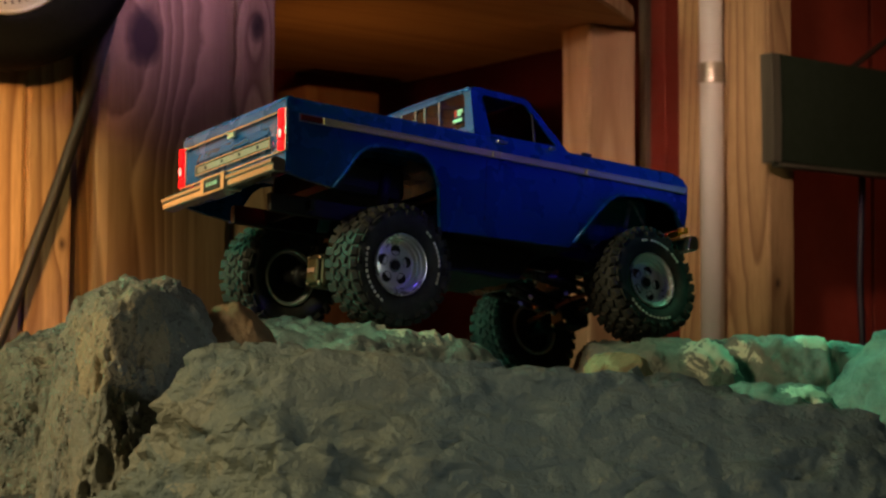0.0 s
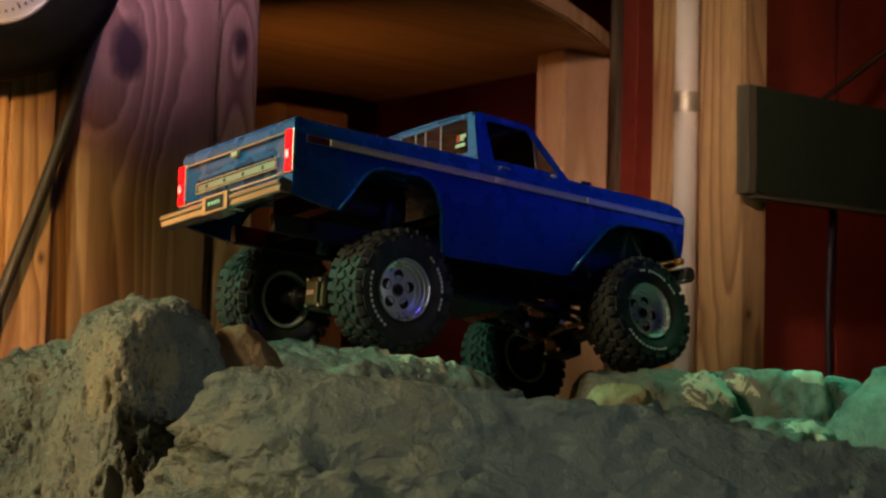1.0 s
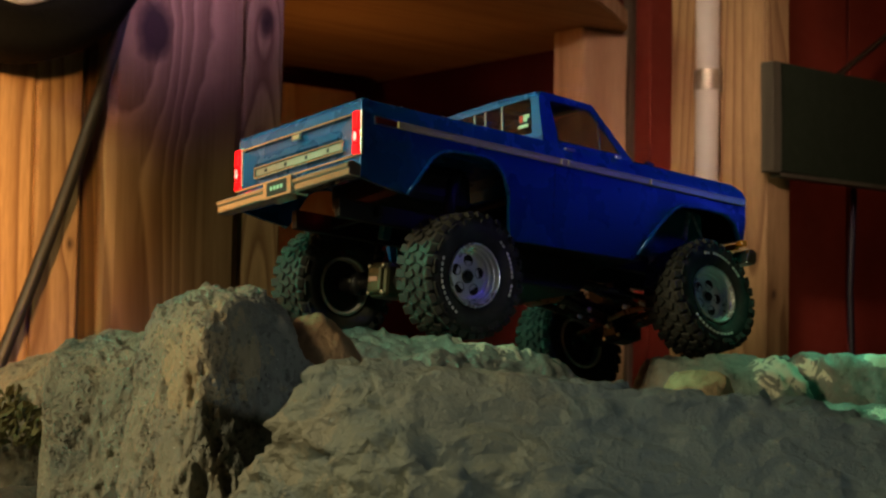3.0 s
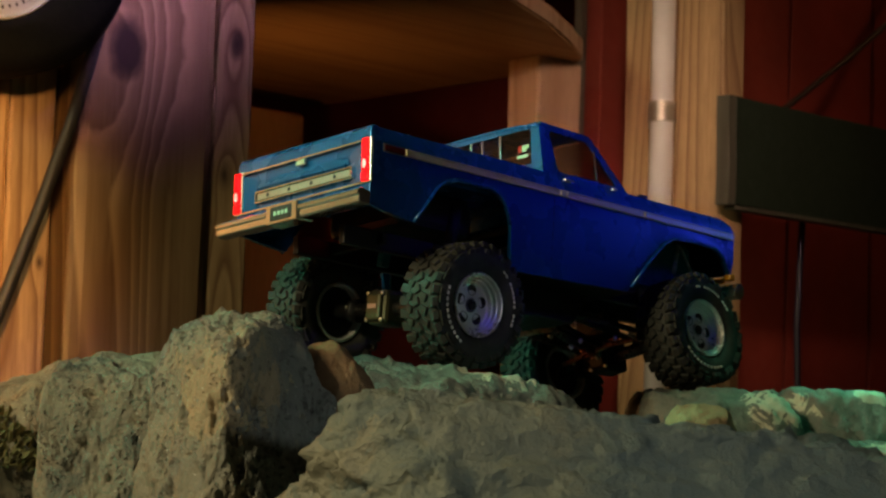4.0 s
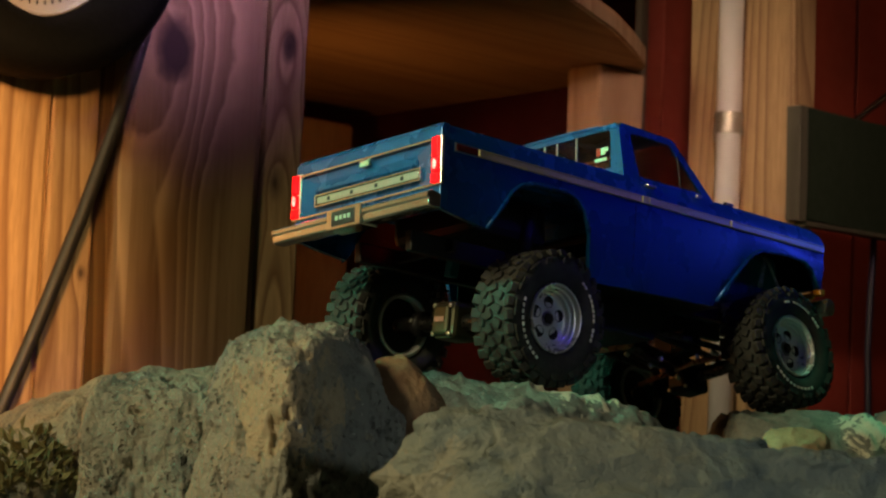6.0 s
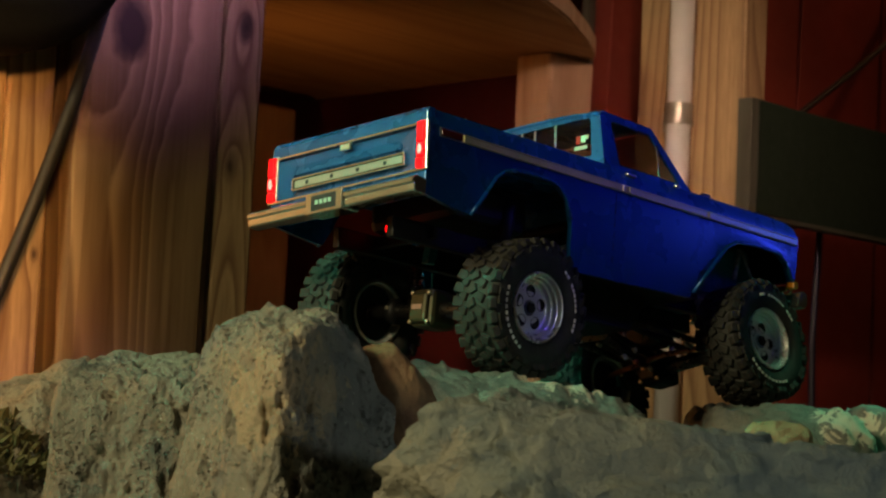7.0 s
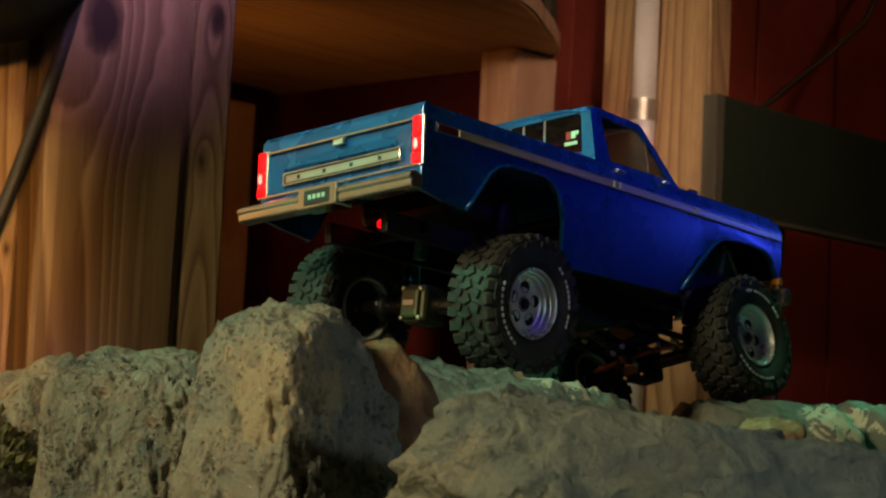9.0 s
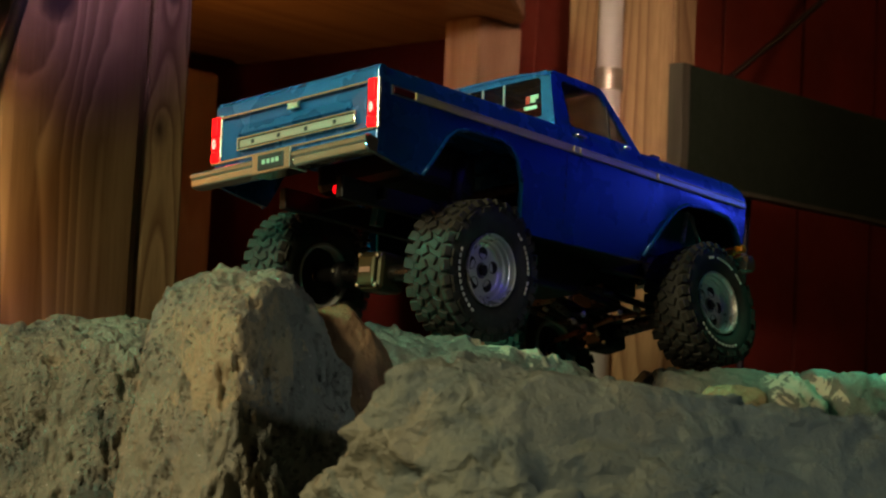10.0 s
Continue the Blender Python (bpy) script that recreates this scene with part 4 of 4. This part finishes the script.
for i in range(6):
    j = (i + 1) % 6
    a, b, c, d = rings
    bm.faces.new((a[i], a[j], b[j], b[i])), bm.faces.new((c[i], d[i], d[j], c[j]))
    bm.faces.new((a[i], c[i], c[j], a[j])), bm.faces.new((b[i], b[j], d[j], d[i]))
rear_panel = part("cab_rear", bm, M["paint"], truck, "blue cab rear panel")
bm = bmesh.new()
f = bm.faces.new([bm.verts.new((0.0522, y, z)) for y, z in inner])
ext = bmesh.ops.extrude_face_region(bm, geom=[f])
for v in (g for g in ext["geom"] if isinstance(g, bmesh.types.BMVert)):
    v.co.x += 0.0004
glass = part("rear_window", bm, M["glass"], rear_panel, "sliding rear window with pale bars")
glass.visible_shadow = False
for y in (0.0360, 0.0485, 0.0565, 0.0690):
    part("window_bar", box(0.0513, 0.0520, y - 0.00035, y + 0.00035, 0.0788, 0.0965), M["silver"], rear_panel, "pale window bar")
sticker = part("sticker", box(0.0516, 0.0519, 0.0180, 0.0208, 0.0856, 0.0890, 0.0001), M["sticker_white"], rear_panel, "red and pale window sticker")
part("sticker_patch", box(0.0516, 0.0519, 0.0212, 0.0235, 0.0853, 0.0890, 0.0001), M["sticker_red"], sticker, "red patch")
part("sticker_patch", box(0.0516, 0.0519, 0.0164, 0.0178, 0.0870, 0.0890, 0.0001), M["sticker_white"], sticker)
part("sticker_bar", box(0.0516, 0.0519, 0.0172, 0.0245, 0.0826, 0.0843, 0.0001), M["sticker_white"], sticker)

# roof, gently domed
bm = bmesh.new()
rows = []
for i in range(11):
    x = 0.0510 + (0.0890 - 0.0510) * i / 10
    row = []
    for j in range(13):
        u = 2 * j / 12 - 1
        y = YC + u * 0.0426
        z = 0.0982 + 0.0026 * (1 - abs(u) ** 3.5) - 0.0006 * abs(i / 5 - 1) ** 4
        row.append(bm.verts.new((x, y, z)))
    rows.append(row)
for i in range(10):
    for j in range(12):
        bm.faces.new((rows[i][j], rows[i + 1][j], rows[i + 1][j + 1], rows[i][j + 1]))
ext = bmesh.ops.extrude_face_region(bm, geom=bm.faces[:])
for v in (g for g in ext["geom"] if isinstance(g, bmesh.types.BMVert)):
    v.co.z -= 0.0016
part("roof", bm, M["paint"], truck, smooth=True)
bm = bmesh.new()
for x, z in ((0.0884, 0.0968), (0.1118, 0.0735)):
    for d in (0.0, 0.0008):
        w = 0.0425 if z > 0.09 else 0.0455
        for s in (-1, 1):
            bm.verts.new((x - d, YC + s * w, z - d))
bm.verts.ensure_lookup_table()
bmesh.ops.convex_hull(bm, input=bm.verts[:])
glass = part("windshield", bm, M["glass"], truck, "clear windshield")
glass.visible_shadow = False
part("dashboard", box(0.0980, 0.1120, YR + 0.006, YL - 0.006, 0.0660, 0.0735, 0.002), M["black"], truck)
part("bench_seat", box(0.0580, 0.0800, YR + 0.010, YL - 0.010, 0.0480, 0.0600, 0.003), M["black"], truck)
part("seat_back", box(0.0540, 0.0590, YR + 0.010, YL - 0.010, 0.0560, 0.0740, 0.0024), M["black"], truck)
part("cab_floor", box(0.0500, 0.1200, YR + 0.004, YL - 0.004, 0.0240, 0.0270), M["black"], truck)
part("front_bulkhead", box(0.1140, 0.1165, YR + 0.004, YL - 0.004, 0.0260, 0.0720), M["black"], truck)
part("inner_fender", box(0.1420, 0.1860, 0.026, 0.078, 0.034, 0.062, 0.004), M["teal"], truck, "dark teal inner body")
for s in (1, -1):
    y = YC - s * 0.0345
    part("strut", tube([(0.1652, y, 0.0572), (0.1612, y, 0.0420)], 0.0012, 8), M["shock"], truck, "silver suspension strut", True)
    part("strut", tube([(0.1672, y, 0.0566), (0.1752, y, 0.0440)], 0.0008, 8), M["shock"], truck, "silver suspension strut", True)

# dark liners behind the body sides
for y0, y1 in ((YR + 0.0065, YR + 0.0078), (YL - 0.0078, YL - 0.0065)):
    part("inner_liner", prism([(0.0325, 0.0230), (0.1125, 0.0245), (0.1300, 0.0460), (0.1300, 0.0620), (0.0325, 0.0620)], y0, y1, 0.0003), M["black"], truck, "black inner liner")

# ladder frame, axles, links, shocks
for y in (0.034, 0.067):
    part("frame_rail", box(-0.050, 0.190, y, y + 0.004, 0.0255, 0.0345, 0.0006), M["black"], truck)
part("skid_plate", prism([(0.040, 0.0255), (0.050, 0.008), (0.098, 0.008), (0.112, 0.0255)], 0.030, 0.075, 0.001), M["black"], truck)
part("rear_crossmember", box(-0.0300, -0.0270, 0.030, 0.075, 0.028, 0.033, 0.0006), M["black"], truck)
# tail lamp reflections under the bed, added as red beads; the first glows
part("red_glint", lathe([(0, 0.002), (0.0015, 0.0018), (0.002, 0.0)], 12), M["lens"], truck, "red reflection, added as a small bead", True, pose(-0.0300, 0.0566, 0.0356, 0, 0, 90))
part("red_glint", lathe([(0, 0.0012), (0.001, 0.001), (0.0014, 0.0)], 10), M["lens_dark"], truck, "red reflection, added as a small bead", True, pose(-0.0050, 0.0889, 0.0235, 0, 0, 90))
part("inner_fender", box(-0.022, 0.024, 0.026, 0.0795, 0.038, 0.056, 0.004), M["black"], truck)


def axle(x, z, front):
    name = "front_axle" if front else "rear_axle"
    ob = part(name, tube([(x, 0.014, z), (x, 0.034, z), (x, 0.071, z), (x, 0.098, z)], 0.0036, 14), M["steel"], truck, "dark steel axle tube", True)
    cy = 0.0595 if not front else 0.064
    bm = box(x - 0.0078, x + 0.0078, cy - 0.0070, cy + 0.0066, z - 0.0082, z + 0.0088, 0.0022)
    box(x - 0.0100, x - 0.0074, cy - 0.0052, cy + 0.0050, z - 0.0064, z + 0.0068, 0.0014, bm)
    part("gearbox", bm, M["bronze"] if not front else M["black"], ob, "olive bronze gearbox" if not front else "black gearbox")
    part("gearbox_mark", box(x - 0.0103, x - 0.0099, cy - 0.0030, cy + 0.0032, z - 0.0008, z + 0.0014), M["panel"], ob, "plain pale mark")
    for dy in (-0.0052, 0.0050):
        for dz in (-0.0060, 0.0066):
            part("bolt", lathe([(0, 0.0011), (0.0008, 0.0011), (0.001, 0.0006)], 8), M["satin"], ob, "", True, pose(x - 0.0082, cy + dy, z + dz, 0, 0, 90))
    for y in (0.0225, 0.0825):
        part("axle_clamp", lathe([(-0.0022, 0.0058), (0.0022, 0.0058)], 18), M["black"], ob, "", True, pose(x, y, z))
        part("clamp_screw", lathe([(-0.0006, 0.0009), (0.0006, 0.0009)], 8), M["satin"], ob, "", False, pose(x - 0.0060, y, z + 0.0010, 0, 0, 90))
    way = -1 if front else 1
    for y, z1 in ((0.030, 0.018), (0.075, 0.018), (0.043, 0.024), (0.062, 0.024)):
        part("link", tube([(x, y, z + 0.004), (x + way * 0.058, y + (0.004 if y < 0.05 else -0.004), z1)], 0.0017, 8), M["steel"], ob, "thin metal link rod", True)
    part("drive_shaft", tube([(x + way * 0.010, cy, z + 0.002), (x + way * 0.055, 0.053, 0.016)], 0.0026, 10), M["steel"], ob, "", True)
    for y, lean in ((0.0265, 0.003), (0.0785, -0.003)):
        base, top = Vector((x + 0.004 * way, y, z + 0.006)), Vector((x + 0.011 * way, y + lean, 0.050))
        shock = part("shock", tube([base, base.lerp(top, 0.55)], 0.0016, 10), M["shock"] if front else M["steel"], ob, "slim shock absorber", True)
        part("shock_body", tube([base.lerp(top, 0.5), top], 0.0030, 12), M["shock"] if front else M["black"], shock, "", True)
        coil = []
        for k in range(61):
            c = base.lerp(top, 0.08 + 0.5 * k / 60)
            a = 2 * math.pi * 6 * k / 60
            coil.append(c + Vector((0.0034 * math.cos(a), 0.0034 * math.sin(a), 0)))
        part("spring", tube(coil, 0.0005, 5), M["black"] if not front else M["satin"], shock, "", True)
    return ob


def tilt(x, z, degrees):
    """Turns an axle about the foot of its right-hand hub: the suspension is flexed."""
    return pose(x, 0.0075, z, degrees, 0, 0) @ pose(-x, -0.0075, -z)


REAR, FRONT = tilt(0.0, 0.0, 5.6), tilt(0.1607, 0.0093, -7.2)
rear_axle = axle(0.0, 0.0, False)
front_axle = axle(0.1607, 0.0093, True)
rear_axle.matrix_basis, front_axle.matrix_basis = REAR, FRONT
part("shock_tower", prism([(-0.006, 0.020), (-0.001, 0.020), (0.001, 0.034), (-0.004, 0.036)], 0.0600, 0.0640, 0.0004), M["teal"], rear_axle, "teal bracket")
part("servo", box(0.140, 0.152, 0.046, 0.066, 0.016, 0.028, 0.001), M["black"], front_axle)
part("steering_link", tube([(0.150, 0.018, 0.010), (0.148, 0.050, 0.012), (0.150, 0.086, 0.010)], 0.0014, 8), M["copper"], front_axle, "copper-coloured steering link", True)
part("motor_can", lathe([(-0.010, 0.0075), (0.010, 0.0075), (0.0115, 0.004)], 20), M["copper"], truck, "copper-coloured motor", True, pose(0.100, 0.060, 0.014))
# beads strewn at random, added to give small glints under the body
rnd = random.Random(9)
for k in range(11):
    x, y, z = rnd.uniform(0.100, 0.150), rnd.uniform(0.030, 0.075), rnd.uniform(-0.004, 0.020)
    part("glint_bead", lathe([(-0.001, 0.0012), (0.001, 0.0012), (0.0016, 0.0006)], 8), M["shock"] if k % 4 else M["copper"], truck, "", True, pose(x, y, z, 25 * k, 0, 40 * k))



def wheel(x, z, right, turn):
    """One wheel: treaded tyre with raised pale lettering bars, slotted metal rim, hub and nut."""
    hub = new("wheel")
    hub.parent = truck
    hub.matrix_basis = (REAR if x < 0.05 else FRONT) @ pose(x, 0.0075 if right else 0.105, z, 0, turn, 0 if right else 180)
    prof = [(-0.0088, 0.0142), (-0.0108, 0.0165), (-0.0118, 0.0195), (-0.0121, 0.0228), (-0.0112, 0.0258), (-0.0095, 0.0273), (-0.004, 0.0278), (0.004, 0.0278)]
    prof += [(0.0095, 0.0273), (0.0112, 0.0258), (0.0121, 0.0228), (0.0118, 0.0195), (0.0108, 0.0165), (0.0088, 0.0142)]
    tyre = part("tyre", lathe(prof, 72, closed=True), M["rubber"], hub, "black knobbly mud tyre", True)
    bm = bmesh.new()
    count = 30
    for k in range(count):
        a = 360 * k / count
        for row, (y, w, l, da, skew) in enumerate(((-0.0093, 0.0044, 0.0042, 0, 8), (-0.0038, 0.0042, 0.0036, 0.5, -25), (0.0012, 0.0040, 0.0036, 0.1, 25), (0.0054, 0.0030, 0.0034, 0.6, -20), (0.0095, 0.0044, 0.0042, 0.25, -8))):
            lug = box(-l / 2, l / 2, -w / 2, w / 2, -0.0016, 0.0014, 0.0003, None, 1)
            r = 0.0272 if row in (0, 4) else 0.0277
            tip = (24 if row == 0 else -24) if row in (0, 4) else 0
            moved(lug, pose(0, 0, 0, 0, 0, skew))
            moved(lug, pose(0, y, r, -tip if row == 0 else -tip, 0, 0))
            join(bm, moved(lug, pose(0, 0, 0, 0, a + da * 360 / count, 0)))
        for s in (-1, 1):
            lug = box(-0.0016, 0.0016, -0.0006, 0.0006, -0.0013, 0.0013, 0.0002, None, 1)
            moved(lug, pose(0, s * 0.0117, 0.0247, s * -12, 0, 0))
            join(bm, moved(lug, pose(0, 0, 0, 0, a + (0 if k % 2 else 4), 0)))
    part("tread", bm, M["rubber"], tyre, "staggered tread blocks")
    for start, stop, marks in ((-18, 52, 13), (166, 238, 11)):
        for k in range(marks):
            if (start == -18 and k in (3, 10)):
                continue
            a = start + (stop - start) * k / (marks - 1)
            bar = box(-0.00085, 0.00085, -0.00025, 0.00025, -0.00062, 0.00062, 0.0002, None, 1)
            moved(bar, pose(0, -0.01205, 0.0212, -4, 0, 0))
            part("lettering_bar", moved(bar, pose(0, 0, 0, 0, 90 - a, 0)), M["letter"], tyre, "raised pale lettering bar")
    rim = [(-0.0085, 0.0146), (-0.0104, 0.0150), (-0.0110, 0.0146), (-0.0108, 0.0139), (-0.0088, 0.0135), (-0.0085, 0.0128), (-0.0068, 0.0125), (-0.0064, 0.0117), (-0.0046, 0.0114), (-0.0042, 0.0106),
           (-0.0046, 0.0098), (-0.0050, 0.0060), (-0.0052, 0.0034), (-0.0048, 0.0031), (0.000, 0.0030), (0.006, 0.0030), (0.006, 0.0140)]
    rim_ob = part("rim", lathe(rim, 56, closed=True), M["rim"], hub, "polished metal slot rim", "auto")
    for k in range(5):
        a = radians(90 + 72 * k)
        part("slot", lathe([(-0.0049, 0.0022), (-0.0053, 0.0025), (-0.0047, 0.0027), (-0.0030, 0.0024)], 16), M["black"], rim_ob, "round dark slot", True, pose(0.0071 * math.cos(a), 0.0, 0.0071 * math.sin(a)))
    part("hub_nut", lathe([(-0.0056, 0.0026), (-0.0066, 0.0024), (-0.0068, 0.0014)], 6), M["black"], hub, "dark hub nut", False, pose(0, 0, 0))
    part("back_plate", lathe([(0.0061, 0.0030), (0.0064, 0.0032), (0.0066, 0.0124), (0.0061, 0.0125)], 40, closed=True), M["black"], hub, "black brake plate")
    part("back_ring", lathe([(0.0060, 0.0140), (0.0104, 0.0147), (0.0106, 0.0136), (0.0098, 0.0128), (0.0060, 0.0126)], 48, closed=True), M["rim"], hub, "bright inner rim ring", "auto")
    return hub


wheel(0.0, 0.0, True, 0)
wheel(0.1607, 0.0093, True, -52)
wheel(0.0, 0.0, False, 20)
wheel(0.1607, 0.0093, False, 60)
